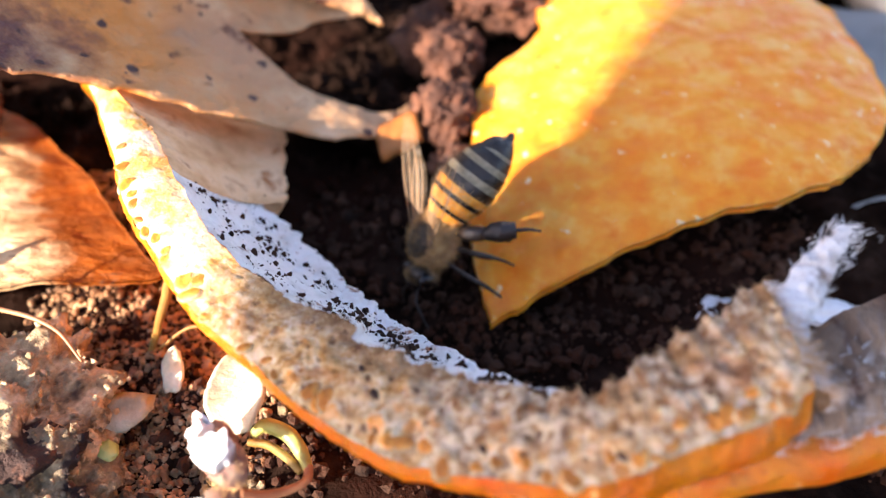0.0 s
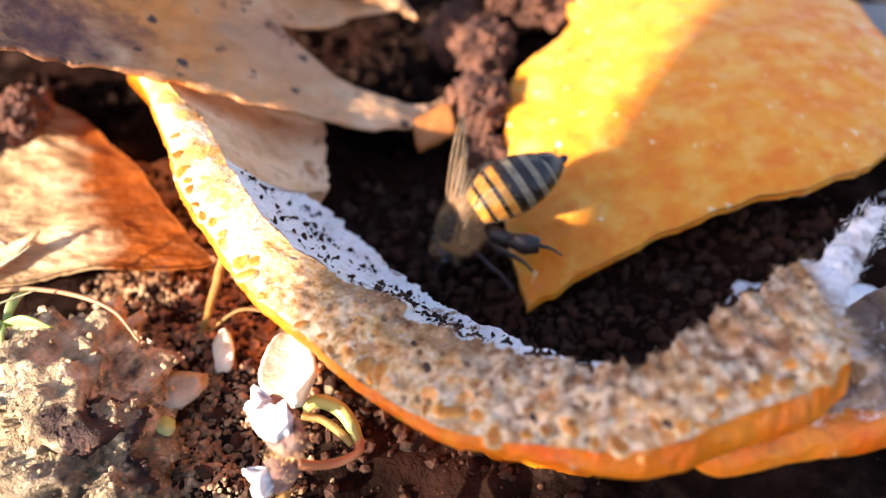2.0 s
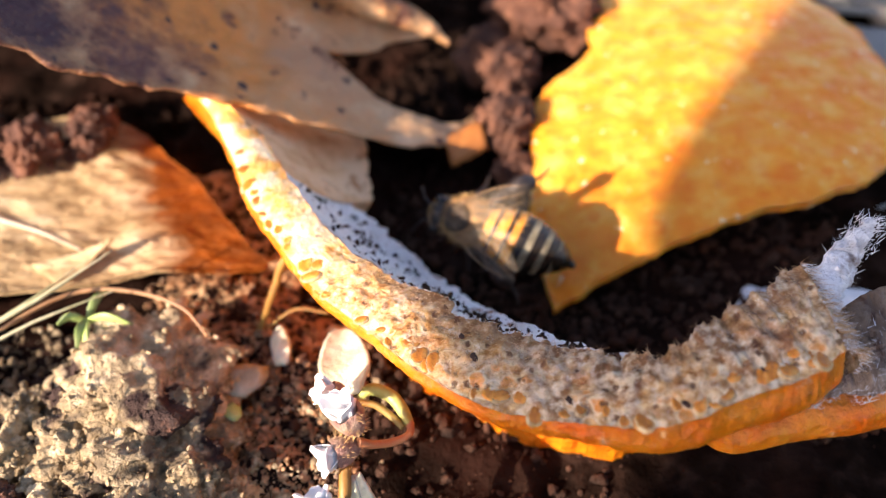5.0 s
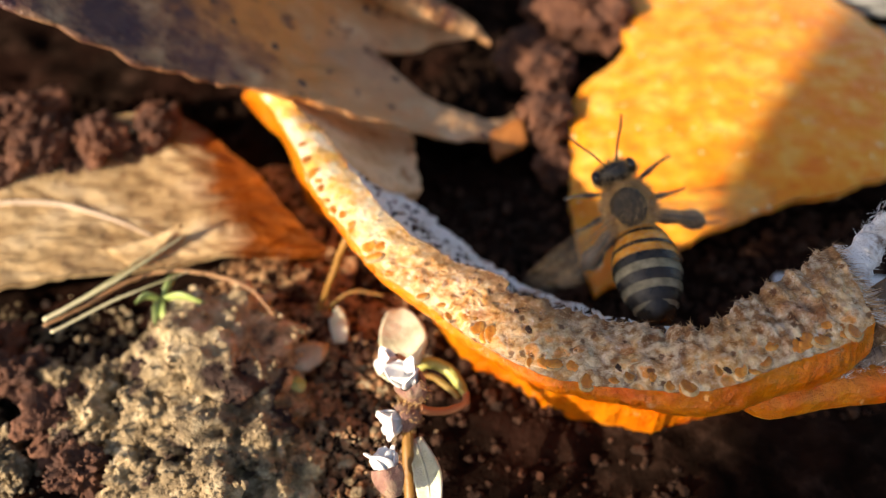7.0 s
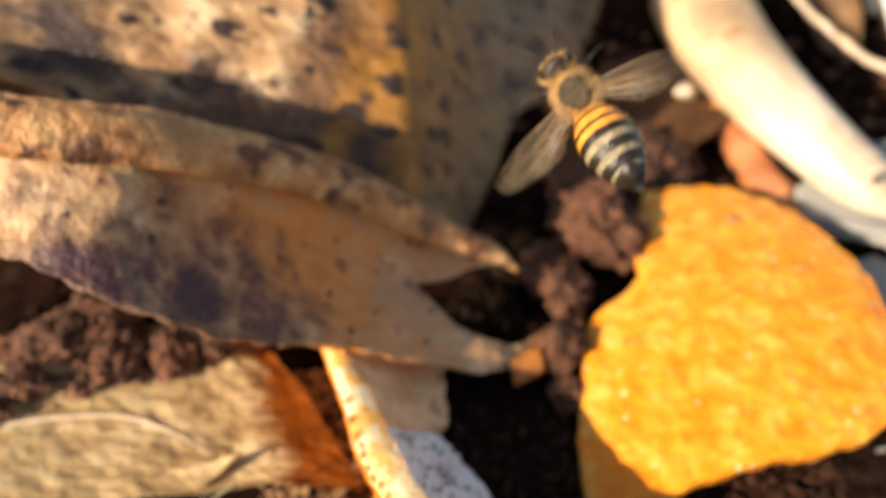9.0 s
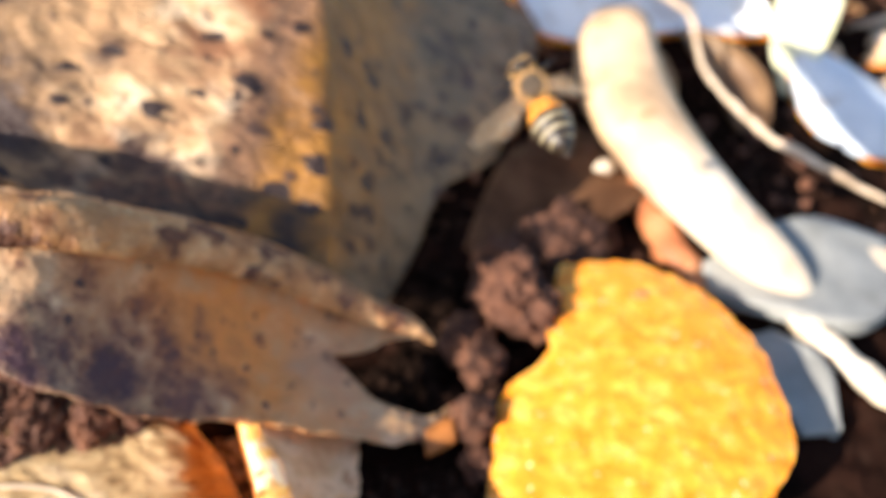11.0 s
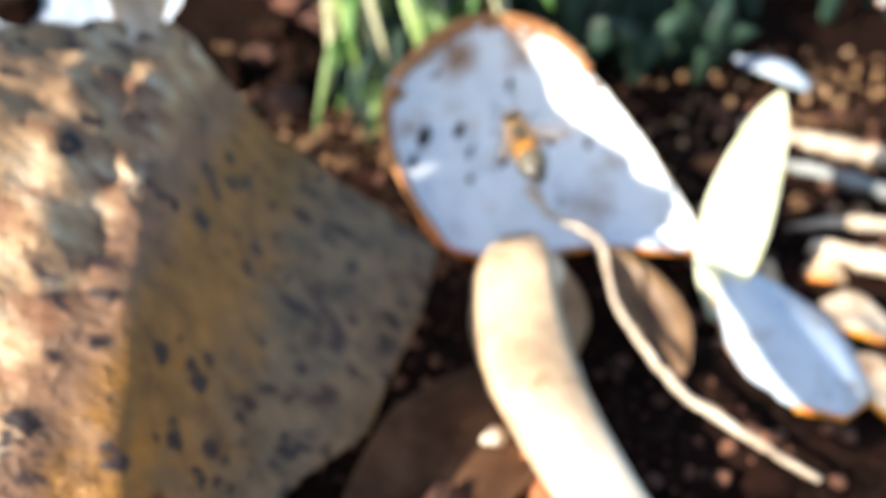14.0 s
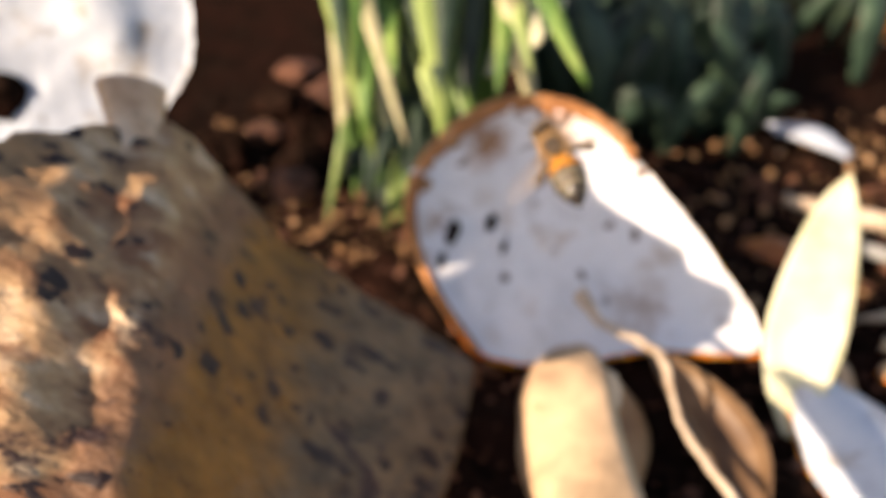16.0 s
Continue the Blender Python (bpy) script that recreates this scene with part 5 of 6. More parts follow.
# ---- grass tuft and weeds ----
def grass_blade(base, tip, width, bend):
    a, b = np.array(base, float), np.array(tip, float)
    mid = (a + b) / 2 + np.array(bend, float)
    p = spline([a, mid, b], 16)
    side = Vector((b - a)).cross(Vector((0.2, -1, 0.3))).normalized()
    rows = []
    for i, c in enumerate(p):
        w = width * math.sin(0.5 + 2.6 * i / 15)
        rows.append([Vector(c) + side * w * f + Vector((0, 0.35 * w * abs(f), 0)) for f in (-1, -0.5, 0, 0.5, 1)])
    return slab(rows, 0.25)


def arched_blade(base, crown, tip, width):
    p = spline([base, crown, tip], 20)
    rows = []
    for i, c in enumerate(p):
        d = Vector(p[min(i + 1, 19)] - p[max(i - 1, 0)]).normalized()
        side = d.cross(Vector((0.15, -1, 0.45))).normalized()
        w = width * math.sin(0.55 + 2.5 * i / 19)
        rows.append([Vector(c) + side * w * f + Vector((0, -0.3 * w * (1 - abs(f)), 0)) for f in (-1, -0.5, 0, 0.5, 1)])
    return slab(rows, 0.25)


def build_grass():
    rng = random.Random(12)
    tuft = thing("grass_tuft", "tuft of drooping green grass, upper blades in sun", "grass")
    # blades that arch over toward the viewer; pale greens put sun into some of them
    for k in range(24):
        x = rng.uniform(-32, 16)
        base = (x * 0.5 - 2, 276 + rng.uniform(-4, 10), -6)
        tip = (x + rng.uniform(-4, 20), 240 + rng.uniform(-4, 14), rng.uniform(6, 40))
        crown = (x * 0.8 - 2 + rng.uniform(-4, 4), 264 + rng.uniform(-4, 8), rng.uniform(44, 76))
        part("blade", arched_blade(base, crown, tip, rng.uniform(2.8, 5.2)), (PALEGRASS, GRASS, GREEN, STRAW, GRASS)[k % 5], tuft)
    # shorter blades below; their shade is put in by the dark green
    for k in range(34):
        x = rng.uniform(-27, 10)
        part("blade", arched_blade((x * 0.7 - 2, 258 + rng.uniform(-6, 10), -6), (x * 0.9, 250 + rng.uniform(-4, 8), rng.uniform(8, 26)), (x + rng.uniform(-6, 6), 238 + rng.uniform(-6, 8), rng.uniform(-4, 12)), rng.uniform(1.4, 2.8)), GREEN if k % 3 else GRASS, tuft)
    for k in range(22):
        x = rng.uniform(-34, 22)
        part("blade", arched_blade((x * 0.5, 286 + rng.uniform(-4, 14), -6), (x * 0.8, 284 + rng.uniform(-6, 10), rng.uniform(60, 90)), (x * 1.1 + rng.uniform(-8, 8), 272 + rng.uniform(-8, 10), rng.uniform(40, 80)), rng.uniform(1.8, 3.4)), GRASS, tuft)
    # dense dark weeds cover the bright far ground in place of shade
    weeds = thing("weeds", "weeds far behind, shade put into their dark green", "plant")
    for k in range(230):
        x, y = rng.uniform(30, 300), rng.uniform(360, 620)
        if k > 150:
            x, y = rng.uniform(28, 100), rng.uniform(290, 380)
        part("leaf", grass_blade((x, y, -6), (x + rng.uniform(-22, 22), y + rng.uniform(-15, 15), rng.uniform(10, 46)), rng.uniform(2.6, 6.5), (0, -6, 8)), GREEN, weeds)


build_grass()
crumbs("dry_litter", "tan dry litter scraps on dark soil behind the leaf", [(-75, 0, 222, 300, 700, 0.3, 1.5), (45, 170, 205, 330, 500, 0.4, 1.9)], HUSKIN, 23)
rng = random.Random(31)
for k in range(26):
    x, y = rng.uniform(-80, 30), rng.uniform(255, 350)
    clod(x, y, -4, (rng.uniform(4, 10), rng.uniform(4, 9), rng.uniform(3, 7)), 30 + k * 1.37, CLOD if k % 4 == 0 else SOIL, 0.5, grains=0)
# near-black lumps added to darken the far ground as shade would
for k in range(16):
    x, y = rng.uniform(50, 160), rng.uniform(200, 420)
    clod(x, y, -6, (rng.uniform(4, 11), rng.uniform(4, 9), rng.uniform(3, 6)), 80 + k * 1.71, SOIL, 0.5, "lump of soil, darkened to stand for shade", 0)


# ---- small flowering weed beside the peel ----
def flower(parent, c, aim, seed, size=1.0):
    """A half-open flower: white petals out of a hairy calyx, along the direction aim."""
    rng = random.Random(seed)
    c, d = Vector(c), Vector(aim).normalized()
    u = d.cross(Vector((0.2, 0.3, 1))).normalized()
    v = d.cross(u)
    for k in range(5):
        a = k * 1.2566 + rng.uniform(-0.3, 0.3)
        out, side = u * math.cos(a) + v * math.sin(a), v * math.cos(a) - u * math.sin(a)
        spread, long = rng.uniform(0.35, 0.75), rng.uniform(1.9, 2.7) * size
        rows = []
        for f in np.linspace(0, 1, 12):
            w = size * 0.95 * math.sin(0.3 + 2.45 * f) * (1 if f < 0.9 else 0.75)
            p = c + d * long * (f - 0.25 * spread * f * f) + out * size * (0.35 + spread * 1.5 * f**1.6)
            rows.append([p + side * w * g - out * 0.30 * w * g * g + d * 0.10 * size * noise3(f * 4 + k, g * 2, seed) for g in np.linspace(-1, 1, 7)])
        part("petal", slab(rows, 0.10), PETAL, parent)
    cup = [[c - d * size * 1.5 + d * size * 2.2 * f + (u * math.cos(a) + v * math.sin(a)) * size * (0.3 + 0.85 * math.sin(0.2 + 1.9 * f)) * (1 + 0.12 * math.sin(5 * a) * f) for a in np.linspace(0, math.tau, 21)[:-1]] for f in np.linspace(0, 1, 10)]
    part("calyx", loft(cup, True), CALYX, parent, "hairy purple-brown calyx")
    hairs = []
    for k in range(170):
        f, a = rng.random(), rng.uniform(0, math.tau)
        out = u * math.cos(a) + v * math.sin(a)
        p = c - d * size * 1.5 + d * size * 2.2 * f + out * size * (0.3 + 0.85 * math.sin(0.2 + 1.9 * f))
        t = d.cross(out) * 0.03
        hairs.append(([p - t, p + t, p + (out + d * rng.uniform(-0.4, 0.4)) * rng.uniform(0.25, 0.55)], [(0, 1, 2)]))
    part("hair", joined(hairs), FUZZ, parent)


def hairy_stem(parent, points, radii, mat, label, n=60, hairs=130):
    part("stem", tube(points, radii, 10, n), mat, parent, label)
    rng, p = random.Random(len(points) * 7), spline(points, n)
    r = np.interp(np.linspace(0, 1, n), np.linspace(0, 1, len(radii)), radii)
    down = []
    for _ in range(hairs):
        i = rng.randrange(1, n - 1)
        d = np.array([rng.gauss(0, 1), rng.gauss(0, 1), rng.gauss(0.3, 1)])
        d /= np.linalg.norm(d)
        t = np.cross(d, (0.2, 0.5, 0.7)) * 0.03
        a = p[i] + d * r[i] * 0.8
        down.append(([a - t, a + t, a + d * rng.uniform(0.2, 0.45)], [(0, 1, 2)]))
    part("stem_hair", joined(down), FUZZ, parent)


def build_flowering_weed():
    weed = thing("flowering_weed", "small weed with white flowers beside the peel strip", "flower")
    flower(weed, (-15.0, 27.2, 3.0), (-0.8, 0.05, 0.6), 1, 0.9)
    flower(weed, (-13.6, 24.6, 4.2), (-0.35, 0.15, 0.9), 2, 1.1)
    flower(weed, (-14.3, 23.0, 2.0), (-0.85, -0.55, 0.25), 3, 1.0)
    flower(weed, (-15.0, 17.6, 2.4), (-0.25, 0.7, 0.6), 4, 1.05)
    hairy_stem(weed, [(-13.6, 29.6, -0.6), (-12.6, 29.8, 0.2), (-11.0, 29.1, 0.2), (-10.0, 27.9, 0), (-9.35, 26.6, 0)], [0.34, 0.52, 0.55, 0.50, 0.34], GREENSTEM, "thick yellow-green hairy stem")
    hairy_stem(weed, [(-9.35, 26.8, 0), (-9.4, 25.7, 0.1), (-10.6, 24.7, 0.6), (-12.0, 23.9, 1.6), (-13.0, 23.6, 2.4)], [0.34, 0.30, 0.32, 0.4], REDSTALK, "bent amber-red hairy stem")
    hairy_stem(weed, [(-13.6, 28.4, 0.4), (-12.2, 28.2, 0.3), (-10.9, 27.5, -0.2), (-9.9, 26.6, -0.4)], [0.26, 0.30, 0.26], STEM, "thin amber hairy stem")
    hairy_stem(weed, [(-14.0, 24, 1.6), (-13.8, 20, 0), (-13, 14, -4), (-12, 10, -9)], [0.45, 0.5, 0.55, 0.6], STEM, "hairy amber stem")
    for line, widths, tilt in (([(-14.5, 28.6, 1.0), (-14.9, 31.2, 0.9), (-15.3, 33.6, 0.0), (-15.9, 36.4, -1.2), (-16.2, 37.6, -2.2)], [1.1, 2.05, 2.15, 1.7, 0.9, 0.4], (1, 0.05, 0.1)), ([(-15.6, 27.6, 0.6), (-16.6, 29.0, 0.4), (-17.3, 30.6, -0.6)], [0.4, 0.75, 0.15], (0.7, 0.6, 0)), ([(-13.4, 22, 0.5), (-12.2, 18.5, 0.4), (-11.6, 14, -1)], [0.5, 1.1, 0.4], (0.8, 0.2, 0.3))):
        p = spline(line, 24)
        w = np.maximum(0.05, spline([(v,) for v in widths], 24)[:, 0])
        t = Vector(tilt).normalized()
        rows = [[Vector(c) + t * w[i] * f * (1 + 0.05 * noise3(i * 0.5, f)) + Vector((0, 0, 0.18 * w[i] * f * f + 0.05 * noise3(c[0] + f * w[i] * 1.2, c[1] * 1.2, 4))) for f in np.linspace(-1, 1, 13)] for i, c in enumerate(p)]
        leaf = part("leaf", slab(rows, 0.22), DOWNYLEAF, weed, "pale green downy leaf")
        part("midrib", tube([rows[i][6] for i in range(1, 22, 5)], [0.14, 0.10, 0.05], 6), DOWNYLEAF, leaf)


DOWNYLEAF = material("pale green downy leaf", [(0.44, 0.46, 0.26), (0.66, 0.66, 0.46), (0.78, 0.76, 0.60)], 420, 0.6, 0.35, bump_scale=1500, sheen=0.3, spots=(0.34, 0.26, 0.14), spot_scale=1700, spot_size=0.13)
build_flowering_weed()


# ---- small litter on the sunlit soil ----
def scrap(name, x, y, z, size, mat, label, category, turn):
    ob = part(name, lump(size, 0.25, x + y, 3, 2.0), mat, at=pose(x * U, y * U, z * U, *turn))
    tagged(ob, label, category)


scrap("petal", -22.3, 38.2, -5.2, (0.95, 2.0, 0.3), DOWNYLEAF, "fallen pale petal on the soil", "petal", (12, -12, 10))
scrap("shell_chip", -25.4, 33.4, -4.2, (2.9, 1.6, 0.35), GREYFLAKE, "pale flake lying on the soil", "flake", (10, 5, 25))
scrap("green_leaf", -25.0, 30.2, -4.0, (0.8, 0.9, 0.3), PALEGRASS, "tiny green seedling leaf on the soil", "leaf", (0, 20, 30))
twig([(-25.4, 40.6, -7.5), (-23.4, 41.2, -2.5), (-21.0, 42.2, 3.2)], [0.28, 0.36, 0.4], STEM, "yellow-brown stalk leaning on the peel", "stalk", "stalk")
twig([(-24.0, 40.4, -5.4), (-21.2, 41.6, -4), (-18.0, 41.2, -4)], [0.12, 0.17, 0.12], STEM, "thin dry stalk on the soil", "stalk", "stalk")
for line, wide in (([(-48, 33, 1.5), (-42, 37.2, 2.6), (-36.8, 42.3, 3.4)], 0.36), ([(-47, 31.8, 1.2), (-41.5, 35.6, 1.8), (-36, 39.2, 1.6)], 0.24), ([(-46.5, 34.6, 1.4), (-42.5, 38, 2.2), (-39.4, 42, 2.4)], 0.16)):
    twig(line, [wide * 0.7, wide * 0.6, wide * 0.2], STRAW, "dry grass stalk over the papery leaf", "grass_stalk", "grass")
twig([(-48.5, 33.2, 0.4), (-45.5, 35.3, 0.6), (-41.8, 38.8, 0.6), (-37.7, 40.2, 0.5), (-33.3, 39.8, 0), (-30.2, 38.5, -0.4), (-27.9, 36.4, -1.6)], [0.16, 0.2, 0.2, 0.18, 0.12], HUSKIN, "thin curved brown stalk on the soil", "grass_stalk", "grass")
for x, y, dx, dy, dz in ((18, 9, 7, 5, 2), (24, 6, 6, 8, 3), (30, 12, 6, 4, 3), (34, 8, 9, 6, 4), (22, 13, 9, 1, 1)):
    tagged(part("weed_leaf", grass_blade((x, y, -8), (x + dx, y + dy, -7 + dz), 1.6, (0, 0, 1.5)), GREEN), "dark green weed leaf in shade on the soil", "leaf", "weed leaves")
sprig = thing("grass_sprig", "small pale green grass sprig on the soil", "grass")
for dx, dy, dz in ((-2.2, -0.8, 0.6), (1.2, 3.0, 0.6), (2.4, -5.5, 0.4), (4.6, -0.8, 0.6), (0.4, -3.8, 0.3)):
    part("blade", grass_blade((-38.8, 37.4, -0.6), (-38.8 + dx, 37.4 + dy, -0.6 + dz), 0.36, (0, 0, 0.8)), PALEGRASS, sprig)


# ---- honey bee ----
# seconds, place of the thorax in metres, turn in degrees, then the pitch and yaw of the abdomen on it
BEE = [
    (0, -0.00101, 0.04411, -0.00217, -60, 17, 121, -18, -6),
    (0.5, -0.00068, 0.04456, -0.00242, -66, 20, 123, -46, -19),
    (1, -0.00109, 0.04414, -0.00220, -65, 5, 117, -38, 4),
    (1.5, -0.00160, 0.04277, -0.00071, -63, 14, 124, -41, -30),
    (2, -0.00173, 0.04371, -0.00167, -64, -3, 107, -44, 11),
    (2.5, -0.00195, 0.04307, -0.00094, -61, 1, 120, -36, 2),
    (3, -0.00286, 0.04335, 0.00039, -23, -23, 126, -3, -11),
    (3.5, -0.00295, 0.04231, 0.00144, -31, -27, 139, -2, -21),
    (3.7, -0.00380, 0.04192, 0.00078, -49, -29, 136, -21, -13),
    (4.7, -0.00422, 0.04351, -0.00020, -40, -45, 99, -34, -27),
    (5.8, -0.00347, 0.04160, 0.00251, -13, -20, 18, -52, 38),
    (6, -0.00215, 0.04024, 0.00170, -14, -21, 18, -53, 46),
    (6.2, -0.00185, 0.04050, 0.00247, -20, -24, 21, -48, 26),
    (6.4, -0.00075, 0.03863, 0.00171, -6, -27, 24, -43, 30),
    (6.6, 0.00077, 0.03192, 0.00806, 38, -34, 32, 34, 8),
    (6.8, 0.00320, 0.03628, 0.00559, 42, -30, 22, 28, -1),
    (7, 0.00396, 0.03417, 0.00922, 45, -23, 9, 36, -10),
    (7.1, -0.00192, 0.04112, 0.01016, 29, -46, 50, 12, -23),
    (7.2, -0.01043, 0.05035, 0.01838, 15, -31, 23, 11, 9),
    (7.5, -0.01017, 0.06206, 0.02635, 31, -21, 11, 18, 9),
    (7.8, -0.01276, 0.05809, 0.02894, 32, -21, 12, 16, 13),
    (8, -0.01093, 0.05172, 0.02974, 18, -28, 15, 2, 15),
    (8.1, -0.00878, 0.05134, 0.03109, 8, -30, 16, -27, 10),
    (8.2, -0.00650, 0.04725, 0.03087, 20, -25, 12, 4, 10),
    (8.3, -0.00513, 0.04549, 0.03374, 46, -27, 12, 34, -0),
    (8.4, -0.00385, 0.04704, 0.03498, 46, -32, 16, 28, -5),
    (8.5, -0.00788, 0.05488, 0.04084, 29, -32, 15, 17, 6),
    (8.6, -0.00915, 0.05616, 0.03871, 25, -38, 24, 12, -4),
    (8.8, -0.00401, 0.05719, 0.03860, 27, -40, 24, 14, -4),
    (9, -0.00309, 0.05597, 0.03729, 45, -34, 22, 31, -1),
    (9.2, -0.00465, 0.06068, 0.03686, 45, -32, 21, 31, -7),
    (10.2, -0.00075, 0.07480, 0.03352, 47, -31, 18, 34, -6),
    (11.3, 0.00387, 0.08793, 0.03229, 48, -29, 15, 34, 2),
    (11.7, 0.00238, 0.09470, 0.02975, 49, -30, 18, 42, 1),
    (12, -0.00229, 0.09866, 0.03252, 50, -25, 15, 31, 6),
    (12.3, -0.00368, 0.10252, 0.02809, 50, -25, 16, 32, -5),
    (12.6, 0.00024, 0.10385, 0.03504, 51, -30, 15, 29, 3),
    (12.9, 0.00196, 0.10995, 0.03665, 49, -43, 23, 35, -7),
    (13.1, 0.00682, 0.11715, 0.03350, 53, -33, 12, 31, 1),
    (13.3, 0.02189, 0.12969, 0.03523, 40, -12, -8, 27, 7),
    (13.5, 0.02964, 0.13394, 0.03709, 54, -15, -11, 39, 0),
    (13.7, 0.03274, 0.13400, 0.04420, 59, -37, 2, 33, 1),
    (13.9, 0.02438, 0.14747, 0.03596, 54, -28, 9, 43, 4),
    (14.1, 0.01841, 0.14826, 0.03455, 53, -25, 13, 40, -1),
    (14.4, 0.01054, 0.14935, 0.03725, 54, -16, 11, 37, 3),
    (14.8, 0.01149, 0.14987, 0.03728, 55, -19, 12, 41, 5),
    (15.4, 0.01220, 0.13954, 0.05017, 56, -22, 11, 40, 0),
    (16, 0.01749, 0.15579, 0.04541, 56, -36, 14, 37, -12),
]


def build_bee():
    bee = thing("honey_bee", "tawny honey bee with black-banded amber abdomen", "bee")
    rng = random.Random(2)
    part("thorax", lump((2.15, 2.5, 2.0), 0.05, 1.0), FUZZ, bee, "tawny furry thorax")
    part("back_plate", lump((1.45, 1.7, 0.62), 0.14, 2.0), THORAX, bee, "glossy dark brown back of the thorax", at=pose(0, 0.1 * U, 1.50 * U))
    hairs = []
    for k in range(5200):
        a, e = rng.uniform(0, math.tau), math.asin(rng.uniform(-1, 1))
        d = np.array([math.cos(a) * math.cos(e), math.sin(a) * math.cos(e), math.sin(e)])
        p = d * np.array([2.1, 2.45, 1.95])
        if d[2] > 0.78 and rng.random() < 0.45:
            continue
        t = np.cross(d, (rng.uniform(-1, 1), rng.uniform(-1, 1), 0.3))
        t *= 0.03 / (np.linalg.norm(t) + 1e-6)
        lean = d + 0.45 * np.array([rng.uniform(-1, 1), rng.uniform(-1.4, 0.6), rng.uniform(-1, 1)])
        hairs.append(([p - t, p + t, p + lean * rng.uniform(0.3, 0.75)], [(0, 1, 2)]))
    tagged(part("fur", joined(hairs, False), FUZZ, bee, "fine tawny fur"), kind="stuff")
    head = part("head", lump((1.75, 1.05, 1.55), 0.04, 3.0), BLACK, bee, "dark head", at=pose(0, 3.1 * U, 0.0 * U, -15))
    for s in (-1, 1):
        part("eye", lump((0.55, 0.75, 1.2), 0.02, 1.0), EYE, head, "glossy dark eye", at=pose(s * 1.35 * U, 0.1 * U, 0.15 * U, 0, s * 12, s * -12))
        part("antenna", tube([(s * 0.5, 0.8, 0.5), (s * 1.1, 2.0, 1.2), (s * 1.9, 3.4, 0.9), (s * 2.4, 4.6, 0.4)], [0.09, 0.09, 0.11, 0.09], 6), LEG, head)
    face = []
    for k in range(900):
        a, e = rng.uniform(0, math.tau), math.asin(rng.uniform(-0.5, 1))
        d = np.array([math.cos(a) * math.cos(e), math.sin(a) * math.cos(e), math.sin(e)])
        p = d * np.array([1.7, 1.0, 1.5])
        t = np.cross(d, (0.3, 0.2, 1)) * 0.03
        face.append(([p - t, p + t, p + d * 0.5], [(0, 1, 2)]))
    part("face_fur", joined(face, False), FUZZ, head)
    belly = part("abdomen", lump((1.9, 4.2, 1.6), 0.03, 4.0), BLACK, bee, "banded amber and black abdomen", at=pose(0, -2.2 * U, -0.1 * U))
    for v in belly.data.vertices:
        v.co += Vector((0, -4.6, -0.25)) * U
    # bands from the waist to the tip, each overlapping the next
    along = [0, 1.1, 2.5, 4.1, 5.7, 7.2, 8.4, 9.2]
    radius = lambda y: 2.8 * math.sin(min(math.pi, 0.46 + 2.62 * y / 9.0)) ** 0.68
    for k in range(7):
        a, b = along[k], along[k + 1]
        cut = a + (b - a) * (0.72, 0.74, 0.50, 0.48, 0.44, 0.3, 0.05)[k]
        for name, y0, y1, m, puff in (("amber_band" if k < 3 else "pale_band", a, cut, AMBER if k < 3 else PALEFUZZ, 1.0), ("black_band", cut, b + 0.05, BLACK, 1.0)):
            rows = []
            for y in np.linspace(y0, y1, 6):
                r = radius(y) * (1 + 0.035 * (y - a) / (b - a)) * puff
                rows.append([(math.cos(t) * r, -y, math.sin(t) * r * 0.86 - 0.012 * y * y) for t in np.linspace(0, math.tau, 29)[:-1]])
            part(name, loft(rows, True), m, belly)
    part("tip", lump((0.42, 0.6, 0.38), 0.05, 1), BLACK, belly, at=pose(0, -9.0 * U, -0.97 * U))
    down = []
    for k in range(900):
        y, a = rng.uniform(0.1, 3.4), rng.uniform(0, math.tau)
        r = radius(y)
        p = np.array([math.cos(a) * r, -y, math.sin(a) * r * 0.86 - 0.012 * y * y])
        d = np.array([math.cos(a), -1.2, math.sin(a)])
        t = np.array([-math.sin(a), 0, math.cos(a)]) * 0.03
        down.append(([p - t, p + t, p + d * rng.uniform(0.18, 0.4)], [(0, 1, 2)]))
    part("down", joined(down, False), FUZZ, belly)
    wings = []
    for s in (-1, 1):
        wing = part("wing", lump((0.45, 0.35, 0.25), 0.1, 1.0, 2), VEIN, bee, "clear amber wing", at=pose(s * 1.5 * U, -0.2 * U, 1.35 * U))
        for nm, length, wide, back in (("fore_wing", 10.0, 1.45, 0.0), ("hind_wing", 7.0, 1.05, -1.2)):
            rows = []
            for i, f in enumerate(np.linspace(0, 1, 18)):
                w = wide * (0.18 + 0.95 * math.sin(min(math.pi, 0.15 + 2.75 * f**1.15)))
                c = -0.35 * w + back * (0.5 + 0.5 * f)
                rows.append([(s * f * length, c + w * g - 1.0 * f, 0.12 * noise3(f * 6, g * 2, back)) for g in (-1, -0.5, 0, 0.5, 1)])
            part(nm, slab(rows if s > 0 else [r[::-1] for r in rows], 0.03), WING, wing, "clear veined wing")
            for g in (0.9, 0.25, -0.4):
                part("vein", tube([rows[i][2] if abs(g) < 0.1 else tuple(np.array(rows[i][2]) * (1 - abs(g)) + np.array(rows[i][4 if g > 0 else 0]) * abs(g)) for i in (0, 5, 10, 15)], [0.06, 0.04, 0.025], 5), VEIN, wing)
        wings.append(wing)
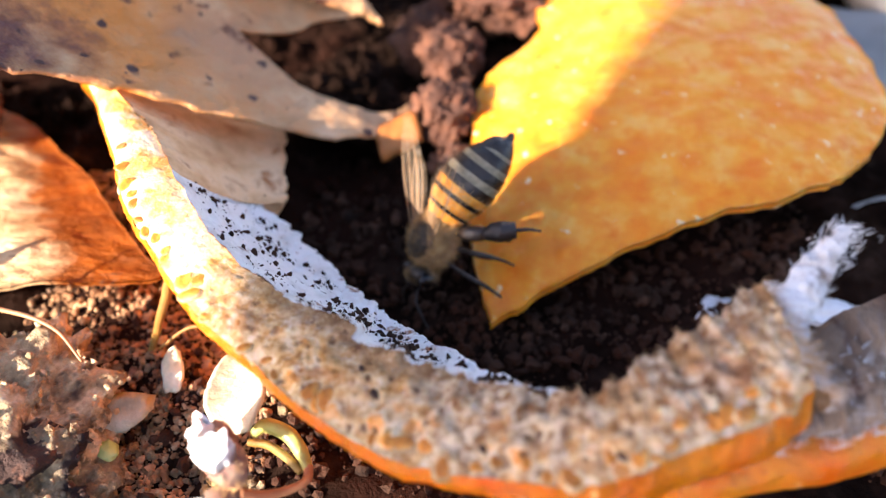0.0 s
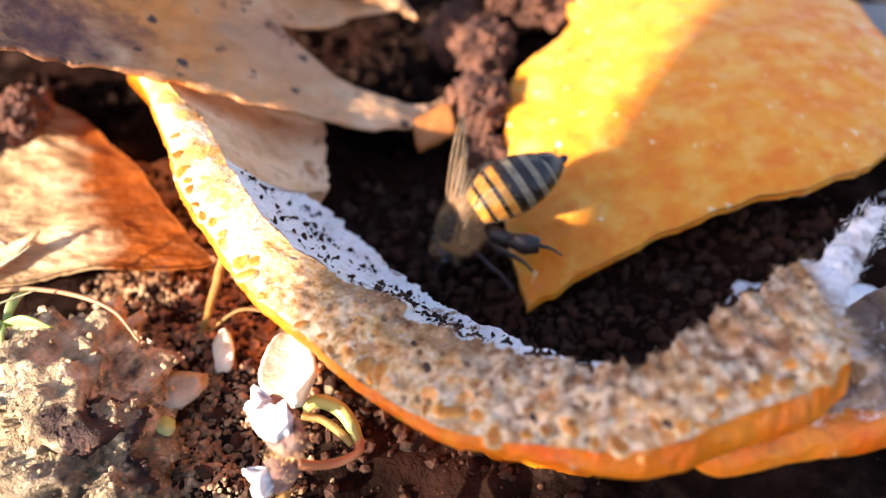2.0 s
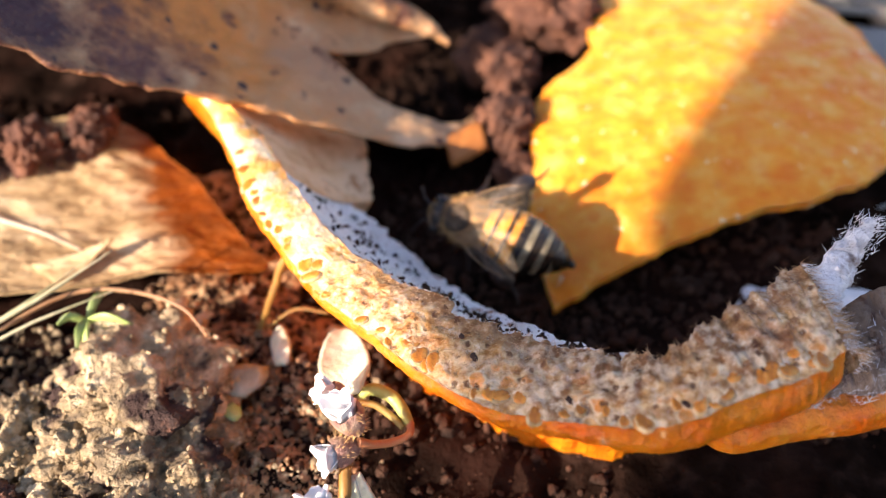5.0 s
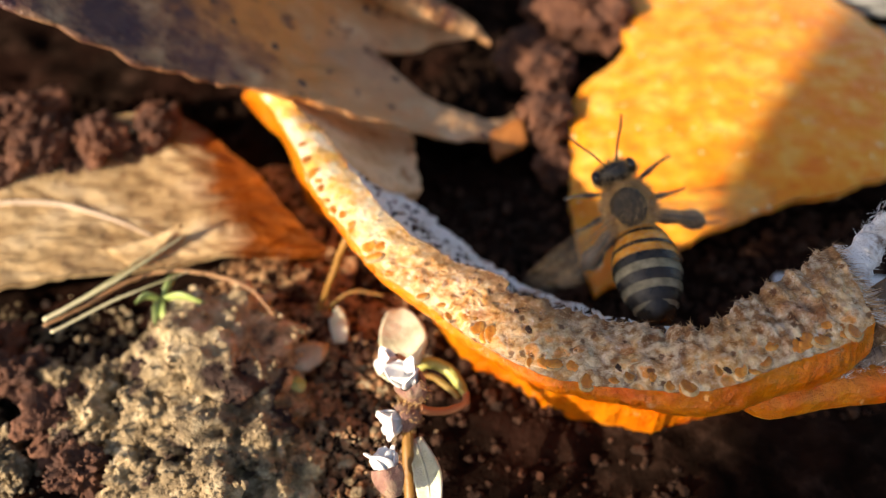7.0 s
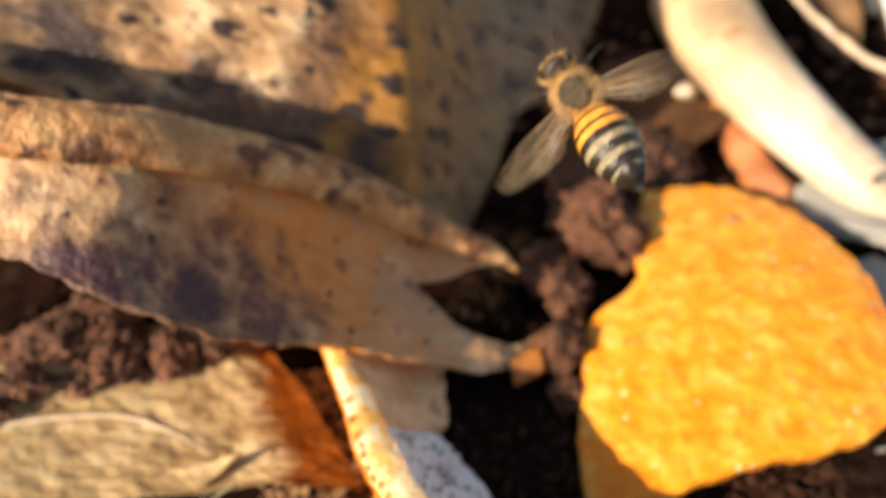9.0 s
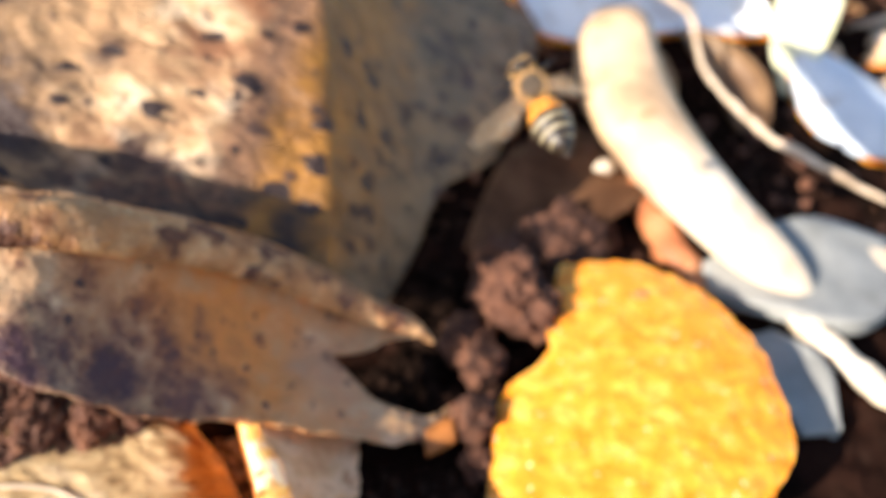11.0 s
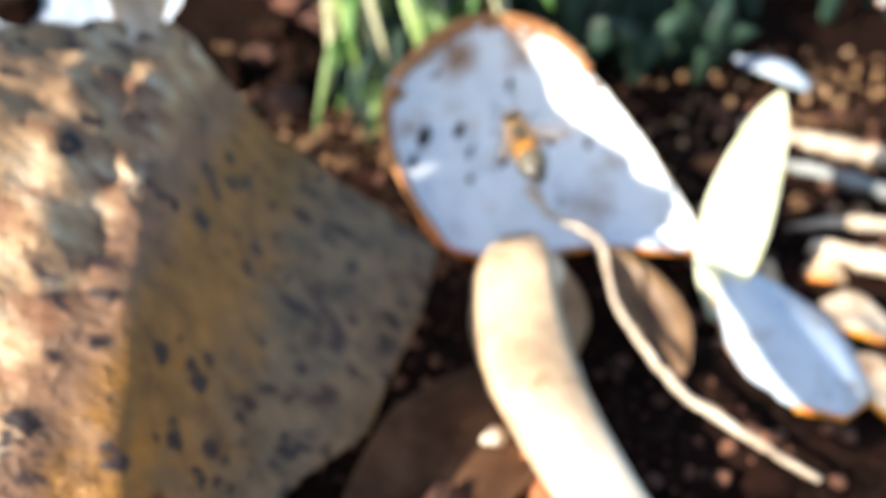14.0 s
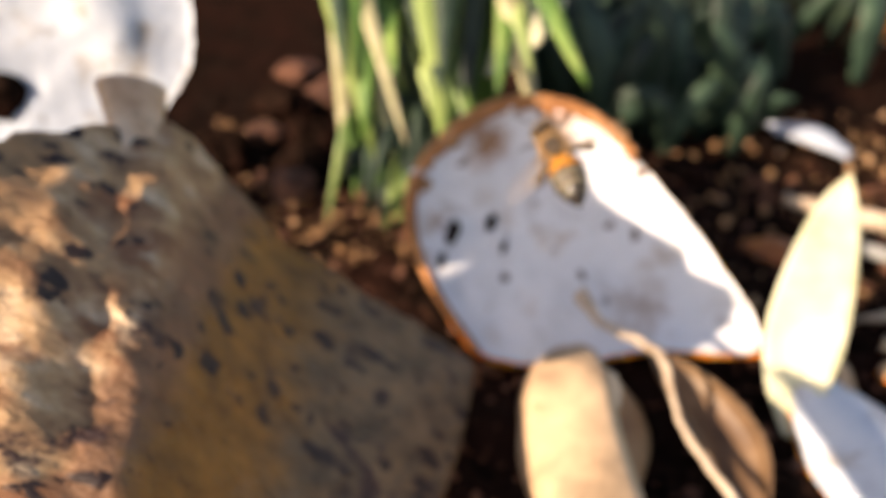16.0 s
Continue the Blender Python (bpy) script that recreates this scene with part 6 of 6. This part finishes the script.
    for s in (-1, 1):
        for y, reach, heavy, back in ((1.4, 1.7, 0.22, 0.9), (0.2, 1.9, 0.26, -0.4), (-1.3, 3.6, 0.80, -2.0)):
            leg = part("leg", tube([(s * 1.2, y, -1.3), (s * reach * 0.7, y + back * 0.3, -1.5), (s * reach, y + back * 0.55, -2.3)], [0.3, heavy * 0.9, heavy * 0.8], 8), LEG, bee, "dark jointed leg")
            part("shin", tube([(s * reach, y + back * 0.55, -2.3), (s * (reach + 1.0), y + back * 0.9, -3.2), (s * (reach + 1.6), y + back * 1.15, -4.2)], [heavy * 0.7, heavy * 1.25, heavy * 0.9], 8), LEG, leg)
            if heavy > 0.5:
                part("pollen_basket", lump((0.75, 0.8, 1.1), 0.25, y, 3, 2.0), LEG, leg, at=pose(s * (reach + 1.05) * U, (y + back * 0.9) * U, -3.2 * U, 0, s * -25, 0))
            part("foot", tube([(s * (reach + 1.6), y + back * 1.15, -4.2), (s * (reach + 2.4), y + back * 1.4, -4.9), (s * (reach + 3.4), y + back * 1.55, -5.3)], [0.2, 0.14, 0.1], 6), LEG, leg)
    return bee, belly, wings


BEE_PARTS = build_bee()


# ---- the phone that films, unseen; its edge is shaped so that its shade fits over the peel ----
def build_phone():
    phone = thing("phone", "dark phone held over the litter", "phone")
    part("case", slab([[(x0 + (60 - x0) * k / 19, y, 0) for y, x0 in zip(np.linspace(-35, 70, 60), np.interp(np.linspace(-35, 70, 60), [-35, -20, -17, -14, -10, -6, 2, 8, 70], [-74, -76.5, -81, -85, -87, -87.5, -87, -86, -85.5]))] for k in range(20)], -8), PHONE, phone)
    return phone


PHONE_BODY = build_phone()


def motions():
    bee, belly, wings = BEE_PARTS
    walk(bee, [(t, pose(x, y, z, rx, ry, rz)) for t, x, y, z, rx, ry, rz, a, b in BEE])
    walk(belly, [(t, pose(0, -2.2 * U, -0.1 * U, -max(-40, min(40, a)), 0, max(-35, min(35, b)))) for t, x, y, z, rx, ry, rz, a, b in BEE])
    for s, wing in zip((-1, 1), wings):
        root = (s * 1.5 * U, -0.2 * U, 1.35 * U)
        rest = [(0.0, -66), (1.5, -68), (2.5, -78), (3.7, -80), (5.8, -64), (6.4, -62), (6.6, -35)]
        rows = [(t, pose(*root, 0, s * -14, s * a)) for t, a in rest]
        for k in range(203, 481):
            up = (0, 1, -1)[k % 3]
            rows.append((k / 30, pose(*root, 0, s * (-4 - 36 * up), s * (-12 + 10 * up))))
        walk(wing, rows)
    # set off from the camera toward the sun, which softens its shade
    walk(PHONE_BODY, [(t, Matrix.Translation(SUN * 0.30) @ m @ Matrix.Translation((0, 0, 14 * U))) for t, m in VIEWS])


motions()
